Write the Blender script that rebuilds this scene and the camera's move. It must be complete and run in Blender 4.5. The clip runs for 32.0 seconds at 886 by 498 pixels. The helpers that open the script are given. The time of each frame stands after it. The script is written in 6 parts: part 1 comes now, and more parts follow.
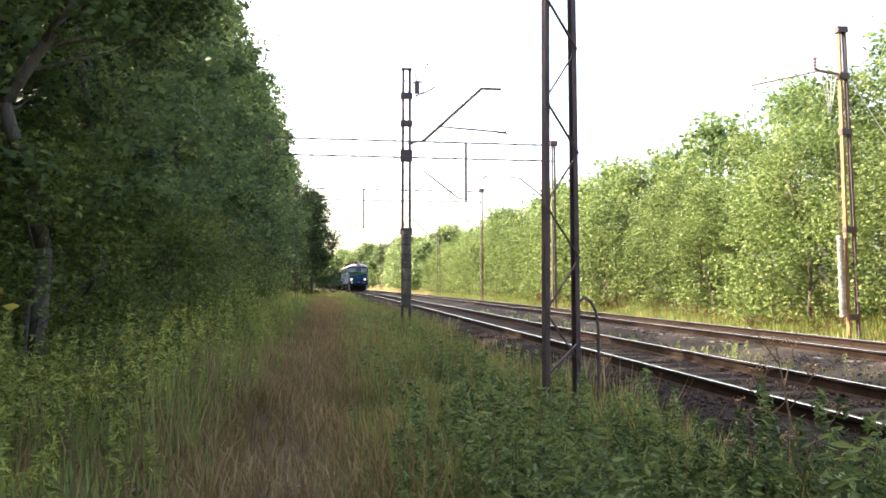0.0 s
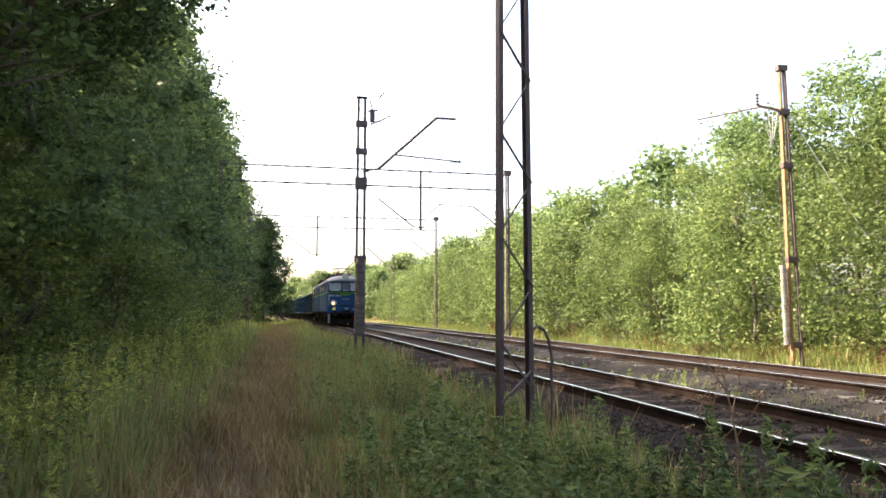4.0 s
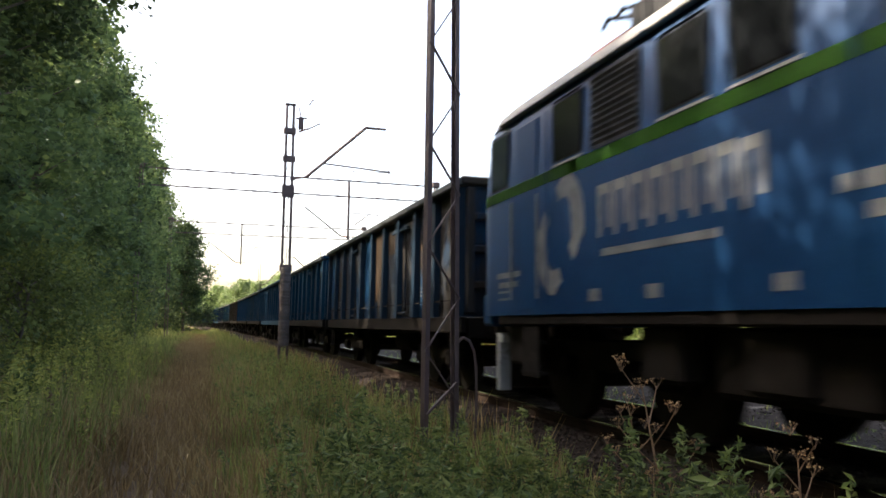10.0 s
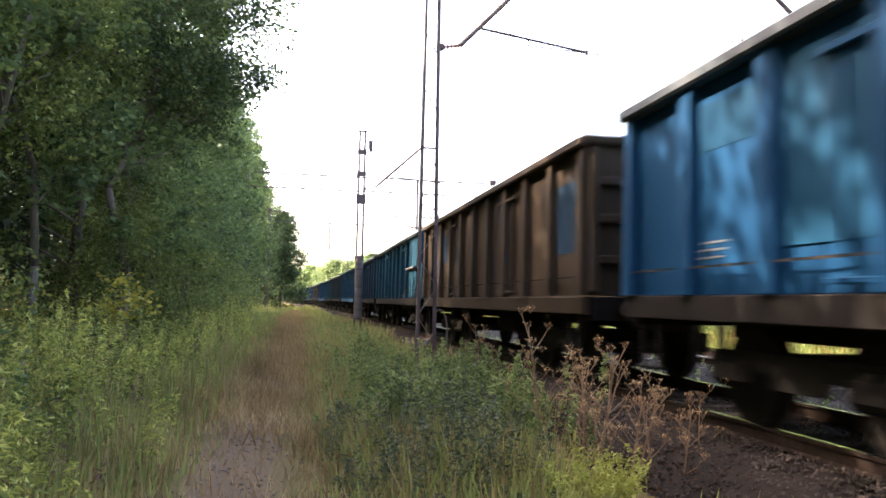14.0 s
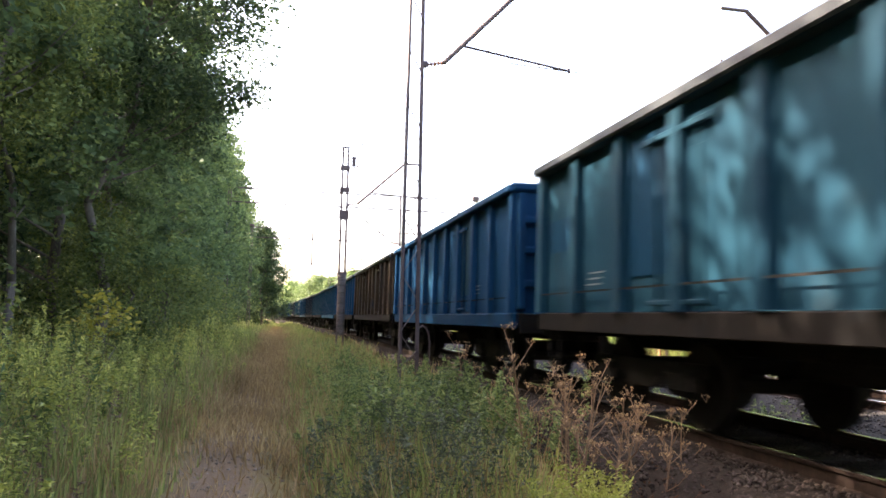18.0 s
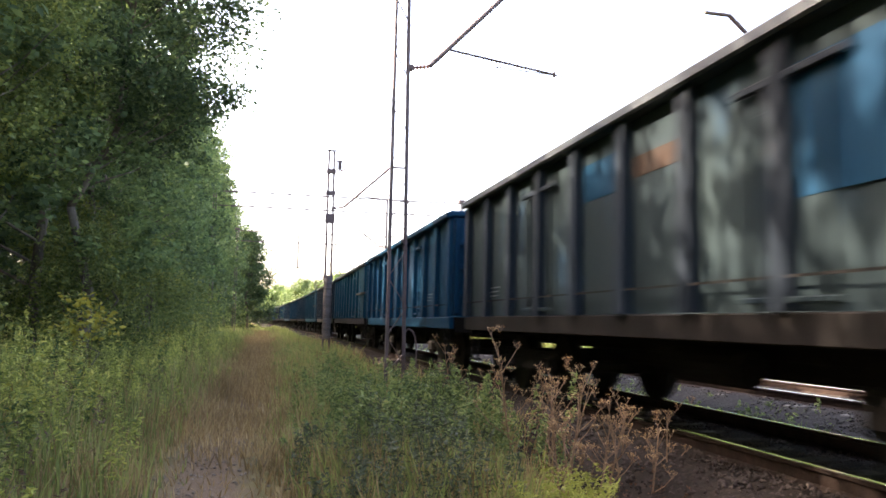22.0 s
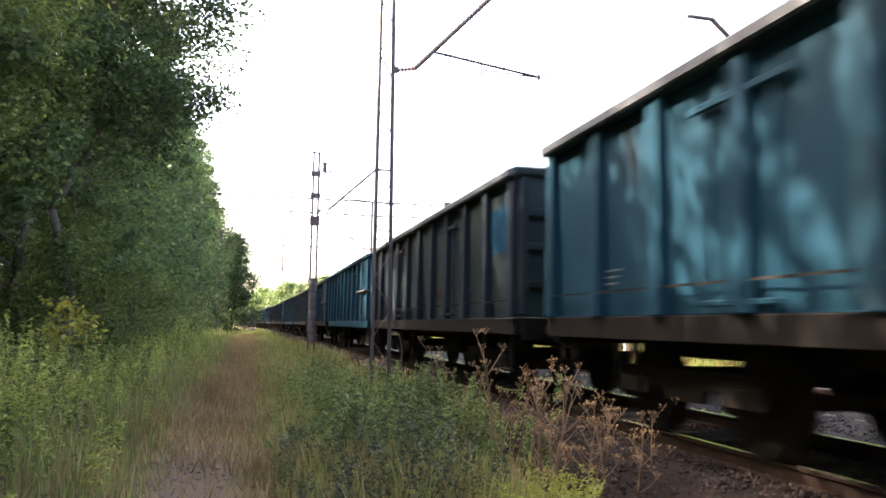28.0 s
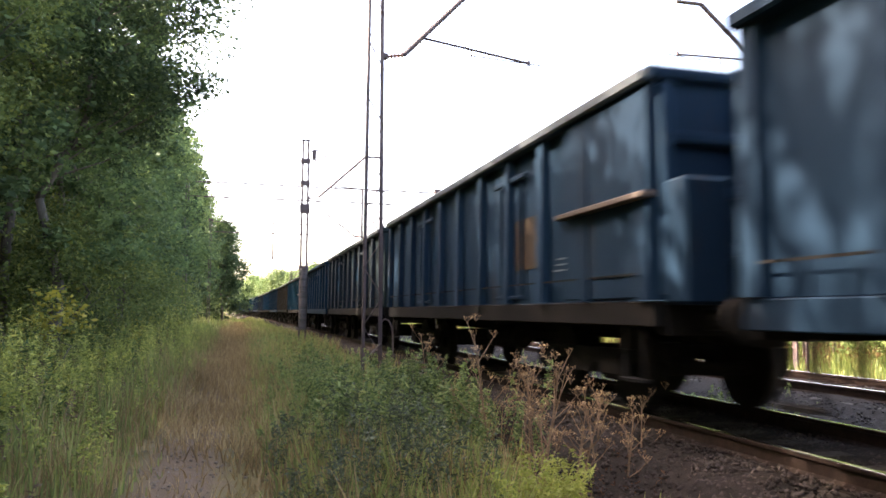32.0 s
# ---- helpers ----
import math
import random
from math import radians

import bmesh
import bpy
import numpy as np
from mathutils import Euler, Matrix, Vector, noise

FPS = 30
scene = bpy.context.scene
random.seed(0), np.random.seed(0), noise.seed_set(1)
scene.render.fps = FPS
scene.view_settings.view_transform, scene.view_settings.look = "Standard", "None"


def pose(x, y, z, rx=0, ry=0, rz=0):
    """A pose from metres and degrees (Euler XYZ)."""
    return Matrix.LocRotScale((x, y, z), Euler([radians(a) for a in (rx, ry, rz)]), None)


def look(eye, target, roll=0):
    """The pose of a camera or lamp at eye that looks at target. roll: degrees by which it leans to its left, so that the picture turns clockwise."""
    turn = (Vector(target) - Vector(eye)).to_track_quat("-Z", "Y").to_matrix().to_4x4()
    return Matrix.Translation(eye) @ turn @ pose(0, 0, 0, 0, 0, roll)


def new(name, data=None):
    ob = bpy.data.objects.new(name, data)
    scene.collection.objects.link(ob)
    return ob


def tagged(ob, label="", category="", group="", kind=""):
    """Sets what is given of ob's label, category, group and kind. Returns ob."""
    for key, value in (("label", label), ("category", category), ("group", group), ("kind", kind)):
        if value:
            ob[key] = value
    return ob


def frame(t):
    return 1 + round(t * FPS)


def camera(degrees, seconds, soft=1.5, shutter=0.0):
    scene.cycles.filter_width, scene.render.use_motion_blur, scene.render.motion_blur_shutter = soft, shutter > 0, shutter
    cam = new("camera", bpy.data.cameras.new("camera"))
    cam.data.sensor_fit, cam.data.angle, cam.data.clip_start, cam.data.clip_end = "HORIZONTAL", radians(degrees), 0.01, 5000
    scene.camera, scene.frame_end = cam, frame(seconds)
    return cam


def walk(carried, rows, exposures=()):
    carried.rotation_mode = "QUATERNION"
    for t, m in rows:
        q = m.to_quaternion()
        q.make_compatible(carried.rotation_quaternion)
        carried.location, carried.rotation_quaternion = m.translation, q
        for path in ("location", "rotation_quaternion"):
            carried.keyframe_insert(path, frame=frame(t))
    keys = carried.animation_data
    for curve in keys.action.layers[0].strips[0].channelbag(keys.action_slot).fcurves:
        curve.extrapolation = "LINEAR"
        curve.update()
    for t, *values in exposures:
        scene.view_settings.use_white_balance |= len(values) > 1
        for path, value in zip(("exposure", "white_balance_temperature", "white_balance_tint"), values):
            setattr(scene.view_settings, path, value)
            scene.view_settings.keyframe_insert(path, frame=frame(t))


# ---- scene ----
cam = camera(62.2, 32.0, soft=1.6, shutter=0.35)
EYE = 1.1          # above the rail heads, which lie at z = 0; the trackside path is half a metre lower
# seconds, metres along the line, yaw, pitch, roll
PATH = [
    (0, 6.935, -8.46, 2.77, 0), (0.5, 6.935, -8.82, 3.21, 0.3), (1, 6.935, -9.72, 3.09, 0.2), (1.5, 6.935, -10.15, 2.98, 0.09),
    (2, 6.935, -9.91, 3.29, 0.29), (2.5, 6.935, -10.05, 3.47, 0.26), (3, 6.935, -10.66, 3.94, 0.3), (3.5, 6.935, -11.44, 4.63, 0.14),
    (5.5, 6.935, -12.89, 5.21, -0.1), (6, 6.935, -13.21, 5.4, 0.04), (6.5, 6.935, -13.83, 6.15, -0.03), (7, 6.935, -14.3, 6.54, -0.01),
    (7.5, 6.935, -15.71, 6.65, -0.1), (8, 6.935, -17.24, 6.48, -0.22), (8.5, 6.935, -17.84, 6.64, -0.3), (9, 6.935, -17.86, 7.01, -0.39),
    (9.5, 6.935, -17.03, 7.29, -0.47), (10, 6.935, -17.75, 5.85, -0.56), (10.5, 4.286, -13.97, 5, -0.65), (11, 1.842, -11.86, 4.35, -0.73),
    (11.5, 0.149, -10.33, 3.95, -0.68), (12, 0, -11.22, 3.95, -1.04), (12.5, 0, -11.1, 4.13, -0.94), (13, 0, -10.32, 3.87, -0.93),
    (13.5, 0, -10.68, 4, -1.01), (14, 0, -10.94, 4.13, -1.13), (14.5, 0, -11.24, 4.52, -0.98), (15, 0, -11.22, 4.57, -1.17),
    (15.5, 0, -11.35, 4.83, -1.29), (17.5, 0, -12.18, 5.43, -1.16), (18, 0, -12.28, 5.43, -1.19), (18.5, 0, -12.38, 5.49, -1.14),
    (19, 0, -12.59, 5.83, -1.17), (19.5, 0, -12.35, 5.94, -0.88), (20, 0, -12.02, 5.86, -0.66), (20.5, 0, -12.51, 5.83, -0.72),
    (21, 0, -12.18, 5.82, -0.75), (21.5, 0, -12.55, 5.74, -0.7), (22, 0, -13.32, 5.7, -0.93), (22.5, 0, -12.82, 5.84, -0.85),
    (23, 0, -12.79, 6.02, -0.98), (23.5, 0, -12.34, 6.07, -0.85), (24, 0, -13.1, 6.2, -0.54), (24.5, 0, -12.92, 5.94, -0.22),
    (25, 0, -13.74, 5.83, -0.3), (25.5, 0, -14.55, 5.61, -0.69), (27.5, 0, -15.02, 5.53, -0.54), (28, 0, -14.45, 5.89, -0.7),
    (28.5, 0, -14.39, 5.42, -0.48), (29, 0, -14.21, 4.99, -0.59), (29.5, 0, -14.44, 4.75, -0.67), (30, 0, -15.43, 4.72, -0.74),
    (30.5, 0, -16.02, 4.84, -0.51), (31, 0, -15.44, 5.09, -0.6), (31.5, 0, -15.21, 4.91, -0.82), (32, 0, -15.15, 4.89, -0.3),
]
walk(cam, [(t, pose(0, y, EYE, 90 + pitch, roll, yaw)) for t, y, yaw, pitch, roll in PATH],
     exposures=[(0.0, 2.65, 7330, 12.5), (3.0, 2.55, 7330, 12.5), (6.0, 2.15, 7330, 12.5), (8.0, 2.0, 7330, 12.5), (9.0, 1.8, 7330, 12.5), (9.6, 1.9, 7330, 12.5), (10.0, 2.3, 7330, 12.5), (10.3, 2.75, 7280, 14), (10.7, 3.05, 7250, 15.5), (11.0, 3.15, 7230, 16.5), (12.0, 3.3, 7180, 17.5), (19.0, 3.25, 7180, 17.5), (28.0, 3.25, 7180, 17.5), (32.0, 3.25, 7180, 17.5)])

# ---- light: afternoon sun from the forest side, over the trees ----
SUN_AZ, SUN_EL = -62.0, 39.1      # degrees clockwise from the line's direction; height


def make_light():
    world = bpy.data.worlds.new("sky")
    scene.world = world
    world.use_nodes = True
    nt = world.node_tree
    sky = nt.nodes.new("ShaderNodeTexSky")
    sky.sky_type, sky.sun_disc = "NISHITA", False
    sky.sun_elevation, sky.sun_rotation = radians(SUN_EL), radians(SUN_AZ)
    sky.dust_density, sky.air_density = 5.0, 1.0
    bg = nt.nodes["Background"]
    bg.inputs["Strength"].default_value = 0.15
    nt.links.new(sky.outputs[0], bg.inputs["Color"])
    lamp = bpy.data.lights.new("sun", "SUN")
    lamp.energy, lamp.angle, lamp.color = 3.5, radians(0.6), (1.0, 0.93, 0.80)
    a, e = radians(SUN_AZ), radians(SUN_EL)
    way = Vector((math.sin(a) * math.cos(e), math.cos(a) * math.cos(e), math.sin(e)))
    new("sun", lamp).matrix_world = look(way * 50, (0, 0, 0))


make_light()

# ---- materials ----
MATS = {}


def surface(name, c1, c2, c3=None, scale=3.0, rough=0.8, metal=0.0, bump=0.15, fine=40.0, spots=0.55, each=0.0, streak=1.0, spec=0.5):
    """A surface of two tones in large blotches, c3 in worn spots, with a fine grain in its relief."""
    if name in MATS:
        return MATS[name]
    m = MATS[name] = bpy.data.materials.new(name)
    m.use_nodes = True
    nt = m.node_tree
    N, L = nt.nodes, nt.links
    bsdf = N["Principled BSDF"]
    tc = N.new("ShaderNodeTexCoord")
    info = N.new("ShaderNodeObjectInfo")
    mp = N.new("ShaderNodeMapping")
    mp.inputs["Scale"].default_value = (1, 1, 1 / streak)
    shift = N.new("ShaderNodeVectorMath")
    shift.operation = "MULTIPLY_ADD"
    shift.inputs[1].default_value = (1, 1, 1)
    mul = N.new("ShaderNodeMath")
    mul.operation = "MULTIPLY"
    mul.inputs[1].default_value = 37.0
    L.new(info.outputs["Random"], mul.inputs[0])
    L.new(tc.outputs["Object"], shift.inputs[0])
    L.new(mul.outputs[0], shift.inputs[2])
    L.new(shift.outputs[0], mp.inputs[0])
    big, small = N.new("ShaderNodeTexNoise"), N.new("ShaderNodeTexNoise")
    big.inputs["Scale"].default_value, big.inputs["Detail"].default_value, big.inputs["Roughness"].default_value = scale, 6, 0.65
    small.inputs["Scale"].default_value, small.inputs["Detail"].default_value = fine, 3
    L.new(mp.outputs[0], big.inputs["Vector"])
    L.new(mp.outputs[0], small.inputs["Vector"])
    r = N.new("ShaderNodeValToRGB")
    r.color_ramp.elements[0].position, r.color_ramp.elements[1].position = 0.32, 0.68
    r.color_ramp.elements[0].color, r.color_ramp.elements[1].color = (*c1, 1), (*c2, 1)
    L.new(big.outputs["Fac"], r.inputs[0])
    col = r.outputs[0]
    if c3:
        other = N.new("ShaderNodeTexNoise")
        other.inputs["Scale"].default_value, other.inputs["Detail"].default_value, other.inputs["Roughness"].default_value = scale * 2.3, 8, 0.75
        L.new(mp.outputs[0], other.inputs["Vector"])
        r2 = N.new("ShaderNodeValToRGB")
        r2.color_ramp.elements[0].position, r2.color_ramp.elements[1].position = spots, spots + 0.12
        L.new(other.outputs["Fac"], r2.inputs[0])
        mix = N.new("ShaderNodeMixRGB")
        mix.inputs["Color2"].default_value = (*c3, 1)
        L.new(r2.outputs[0], mix.inputs["Fac"])
        L.new(col, mix.inputs["Color1"])
        col = mix.outputs[0]
    grain = N.new("ShaderNodeHueSaturation")
    vr = N.new("ShaderNodeMapRange")
    vr.inputs["To Min"].default_value, vr.inputs["To Max"].default_value = 0.8, 1.2
    L.new(small.outputs["Fac"], vr.inputs["Value"])
    val = vr.outputs[0]
    if each:
        er = N.new("ShaderNodeMapRange")
        er.inputs["To Min"].default_value, er.inputs["To Max"].default_value = 1 - each, 1 + each
        L.new(info.outputs["Random"], er.inputs["Value"])
        pm = N.new("ShaderNodeMath")
        pm.operation = "MULTIPLY"
        L.new(val, pm.inputs[0])
        L.new(er.outputs[0], pm.inputs[1])
        val = pm.outputs[0]
    L.new(val, grain.inputs["Value"])
    L.new(col, grain.inputs["Color"])
    L.new(grain.outputs[0], bsdf.inputs["Base Color"])
    bsdf.inputs["Roughness"].default_value, bsdf.inputs["Metallic"].default_value = rough, metal
    bsdf.inputs["Specular IOR Level"].default_value = spec
    if bump:
        b = N.new("ShaderNodeBump")
        b.inputs["Strength"].default_value, b.inputs["Distance"].default_value = bump, 0.02
        L.new(small.outputs["Fac"], b.inputs["Height"])
        L.new(b.outputs[0], bsdf.inputs["Normal"])
    return m


def leafy(name, tones, through_light=0.35, rough=0.55, spec=0.35):
    """Foliage: every leaf, an island of its mesh, takes its own tone; light shines through in part."""
    m = MATS[name] = bpy.data.materials.new(name)
    m.use_nodes = True
    nt = m.node_tree
    N, L = nt.nodes, nt.links
    bsdf, out = N["Principled BSDF"], N["Material Output"]
    geo = N.new("ShaderNodeNewGeometry")
    tc = N.new("ShaderNodeTexCoord")
    info = N.new("ShaderNodeObjectInfo")
    no = N.new("ShaderNodeTexNoise")
    no.inputs["Scale"].default_value, no.inputs["Detail"].default_value = 0.7, 3
    L.new(tc.outputs["Object"], no.inputs["Vector"])
    mixv = N.new("ShaderNodeMath")
    mixv.operation = "MULTIPLY_ADD"
    mixv.inputs[1].default_value = 0.55
    L.new(geo.outputs["Random Per Island"], mixv.inputs[0])
    half = N.new("ShaderNodeMath")
    half.operation = "MULTIPLY_ADD"
    half.inputs[1].default_value, half.inputs[2].default_value = 0.9, -0.22
    L.new(no.outputs["Fac"], half.inputs[0])
    L.new(half.outputs[0], mixv.inputs[2])
    r = N.new("ShaderNodeValToRGB")
    while len(r.color_ramp.elements) < len(tones):
        r.color_ramp.elements.new(0.5)
    for i, (e, c) in enumerate(zip(r.color_ramp.elements, tones)):
        e.position, e.color = i / (len(tones) - 1), (*c, 1)
    L.new(mixv.outputs[0], r.inputs[0])
    hs = N.new("ShaderNodeHueSaturation")
    er = N.new("ShaderNodeMapRange")
    er.inputs["To Min"].default_value, er.inputs["To Max"].default_value = 0.8, 1.2
    L.new(info.outputs["Random"], er.inputs["Value"])
    L.new(er.outputs[0], hs.inputs["Value"])
    L.new(r.outputs[0], hs.inputs["Color"])
    bsdf.inputs["Roughness"].default_value, bsdf.inputs["Specular IOR Level"].default_value = rough, spec
    L.new(hs.outputs[0], bsdf.inputs["Base Color"])
    tr = N.new("ShaderNodeBsdfTranslucent")
    L.new(hs.outputs[0], tr.inputs["Color"])
    mx = N.new("ShaderNodeMixShader")
    mx.inputs[0].default_value = through_light
    L.new(bsdf.outputs[0], mx.inputs[1])
    L.new(tr.outputs[0], mx.inputs[2])
    L.new(mx.outputs[0], out.inputs["Surface"])
    return m


def glow(name, colour, strength):
    m = MATS[name] = bpy.data.materials.new(name)
    m.use_nodes = True
    b = m.node_tree.nodes["Principled BSDF"]
    b.inputs["Base Color"].default_value = (*colour, 1)
    b.inputs["Emission Color"].default_value, b.inputs["Emission Strength"].default_value = (*colour, 1), strength
    return m


def ground_material():
    m = MATS["ground"] = bpy.data.materials.new("meadow_soil")
    m.use_nodes = True
    nt = m.node_tree
    N, L = nt.nodes, nt.links
    bsdf = N["Principled BSDF"]
    tc = N.new("ShaderNodeTexCoord")
    sep = N.new("ShaderNodeSeparateXYZ")
    L.new(tc.outputs["Object"], sep.inputs[0])

    def noise_node(scale, detail=5):
        n = N.new("ShaderNodeTexNoise")
        n.inputs["Scale"].default_value, n.inputs["Detail"].default_value, n.inputs["Roughness"].default_value = scale, detail, 0.7
        L.new(tc.outputs["Object"], n.inputs["Vector"])
        return n

    def ramp(src, a, b, ca, cb):
        r = N.new("ShaderNodeValToRGB")
        r.color_ramp.elements[0].position, r.color_ramp.elements[1].position = a, b
        r.color_ramp.elements[0].color, r.color_ramp.elements[1].color = (*ca, 1), (*cb, 1)
        L.new(src, r.inputs[0])
        return r.outputs[0]

    def blend(f, a, b):
        x = N.new("ShaderNodeMixRGB")
        L.new(f, x.inputs["Fac"])
        L.new(a, x.inputs["Color1"])
        L.new(b, x.inputs["Color2"])
        return x.outputs[0]
    n1, n2, n3 = noise_node(0.5), noise_node(4.0), noise_node(45.0, 4)
    grass = ramp(n1.outputs["Fac"], 0.35, 0.65, (0.055, 0.065, 0.02), (0.16, 0.12, 0.055))
    dirt = ramp(n3.outputs["Fac"], 0.3, 0.75, (0.085, 0.055, 0.033), (0.2, 0.142, 0.094))
    # the trodden strip beside the camera's line
    off = N.new("ShaderNodeMath")
    off.operation = "ADD"
    off.inputs[1].default_value = 0.55
    L.new(sep.outputs["X"], off.inputs[0])
    ab = N.new("ShaderNodeMath")
    ab.operation = "ABSOLUTE"
    L.new(off.outputs[0], ab.inputs[0])
    wob = N.new("ShaderNodeMath")
    wob.operation = "MULTIPLY_ADD"
    wob.inputs[1].default_value = 0.9
    L.new(n2.outputs["Fac"], wob.inputs[0])
    L.new(ab.outputs[0], wob.inputs[2])
    strip = ramp(wob.outputs[0], 0.7, 1.0, (1, 1, 1), (0, 0, 0))
    col = blend(strip, grass, dirt)
    L.new(col, bsdf.inputs["Base Color"])
    bsdf.inputs["Roughness"].default_value, bsdf.inputs["Specular IOR Level"].default_value = 0.95, 0.05
    b = N.new("ShaderNodeBump")
    b.inputs["Strength"].default_value, b.inputs["Distance"].default_value = 0.5, 0.03
    L.new(n3.outputs["Fac"], b.inputs["Height"])
    L.new(b.outputs[0], bsdf.inputs["Normal"])
    return m


ground_material()
# main track's stone: the train's shade is put into its brown
surface("ballast", (0.014, 0.010, 0.008), (0.03, 0.022, 0.018), (0.058, 0.045, 0.037), scale=9, rough=0.95, spec=0.08, bump=0.9, fine=55, spots=0.58)
surface("stone", (0.02, 0.015, 0.0125), (0.082, 0.063, 0.054), scale=2.0, rough=0.9, spec=0.08, fine=60, each=0.2)
# second track's stone: its sunlight is put into the lighter grey
surface("sunlit_ballast", (0.025, 0.0215, 0.019), (0.052, 0.045, 0.04), (0.088, 0.077, 0.07), scale=9, rough=0.95, spec=0.08, bump=0.9, fine=55, spots=0.55)
surface("sunlit_stone", (0.04, 0.035, 0.031), (0.115, 0.10, 0.09), scale=2.0, rough=0.9, spec=0.08, fine=60, each=0.2)
surface("sleeper", (0.035, 0.027, 0.022), (0.07, 0.055, 0.045), (0.022, 0.017, 0.014), scale=4, rough=0.95, bump=0.4, spec=0.1)
surface("concrete_sleeper", (0.10, 0.088, 0.077), (0.16, 0.143, 0.125), (0.06, 0.051, 0.043), scale=4, rough=0.9, bump=0.3)
surface("rail_side", (0.016, 0.010, 0.008), (0.032, 0.02, 0.015), scale=6, rough=0.85, spec=0.1)
surface("rail_head", (0.55, 0.55, 0.56), (0.72, 0.72, 0.72), scale=5, rough=0.22, metal=1.0, bump=0.02)
surface("mast_steel", (0.060, 0.040, 0.045), (0.105, 0.07, 0.065), (0.16, 0.085, 0.05), scale=4, rough=0.7, bump=0.2, spots=0.6)
surface("mast_rust", (0.2, 0.095, 0.045), (0.27, 0.16, 0.085), (0.12, 0.055, 0.03), scale=3, rough=0.8)
surface("iron_weight", (0.055, 0.047, 0.046), (0.11, 0.095, 0.09), (0.13, 0.075, 0.05), scale=6, rough=0.85, each=0.25)
surface("pale_weight", (0.2, 0.185, 0.17), (0.3, 0.28, 0.265), (0.17, 0.1, 0.06), scale=6, rough=0.8, each=0.2)
surface("insulator", (0.10, 0.045, 0.03), (0.16, 0.07, 0.05), scale=4, rough=0.2, bump=0.0)
surface("wire_metal", (0.25, 0.27, 0.26), (0.36, 0.38, 0.36), scale=4, rough=0.5, metal=0.6)
surface("bark", (0.06, 0.048, 0.038), (0.14, 0.115, 0.09), (0.2, 0.19, 0.16), scale=5, rough=0.95, bump=0.8, fine=22, streak=3)
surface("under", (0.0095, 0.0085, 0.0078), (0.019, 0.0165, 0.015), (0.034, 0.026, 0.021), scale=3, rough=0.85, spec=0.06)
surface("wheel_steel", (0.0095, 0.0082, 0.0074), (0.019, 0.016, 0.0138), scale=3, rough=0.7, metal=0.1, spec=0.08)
surface("dark_pane", (0.006, 0.007, 0.009), (0.011, 0.013, 0.015), scale=1, rough=0.1, bump=0.0, spec=0.3)
surface("loco_blue", (0.0025, 0.026, 0.083), (0.004, 0.04, 0.115), (0.005, 0.015, 0.034), scale=0.8, rough=0.42, bump=0.02, spots=0.64, spec=0.12)
surface("loco_green", (0.0476, 0.2040, 0.0204), (0.0680, 0.2448, 0.0306), scale=1.2, rough=0.35, bump=0.02)
surface("loco_roof", (0.15, 0.155, 0.16), (0.21, 0.215, 0.215), (0.07, 0.068, 0.062), scale=1.5, rough=0.5, bump=0.05)
surface("loco_grey", (0.20, 0.21, 0.22), (0.29, 0.30, 0.31), (0.12, 0.1, 0.09), scale=2, rough=0.6)
surface("white_paint", (0.2856, 0.2924, 0.2992), (0.3740, 0.3740, 0.3740), (0.1700, 0.1700, 0.1700), scale=2, rough=0.5, bump=0.02)
surface("yellow_paint", (0.75, 0.62, 0.06), (0.82, 0.7, 0.1), scale=3, rough=0.5)
surface("red_paint", (0.11, 0.022, 0.02), (0.16, 0.035, 0.03), scale=3, rough=0.5)
surface("dark_grille", (0.02, 0.021, 0.024), (0.035, 0.036, 0.04), scale=3, rough=0.6, spec=0.12)
surface("window_glass", (0.014, 0.022, 0.03), (0.022, 0.034, 0.044), scale=1, rough=0.08, bump=0.0, spec=0.3)
surface("loco_rubber", (0.008, 0.012, 0.02), (0.014, 0.02, 0.032), scale=3, rough=0.7, spec=0.1)
surface("frame_blue", (0.004, 0.016, 0.045), (0.006, 0.022, 0.06), scale=2, rough=0.5, spec=0.12)
# reflected sky and trees are put into the side panes' base tones
surface("sky_toned_glass", (0.05, 0.066, 0.066), (0.085, 0.105, 0.11), (0.03, 0.04, 0.036), scale=1.2, rough=0.06, bump=0.0, spec=0.6)
surface("chrome", (0.25, 0.25, 0.24), (0.4, 0.39, 0.37), scale=3, rough=0.25, metal=0.8, bump=0.02)
surface("red_lens", (0.08, 0.012, 0.01), (0.12, 0.02, 0.015), scale=3, rough=0.2, bump=0.0)
# the lamp's glow is put into this warm, brightened tone
surface("reflector", (0.2, 0.165, 0.125), (0.3, 0.25, 0.19), scale=2, rough=0.15, bump=0.0)
glow("lamp_on", (1.0, 0.66, 0.36), 0.75)
# bright reflection on the roof lamp's glass, put in as a pale base
surface("lens_glint", (0.26, 0.25, 0.22), (0.4, 0.37, 0.32), scale=2, rough=0.2, bump=0.0)
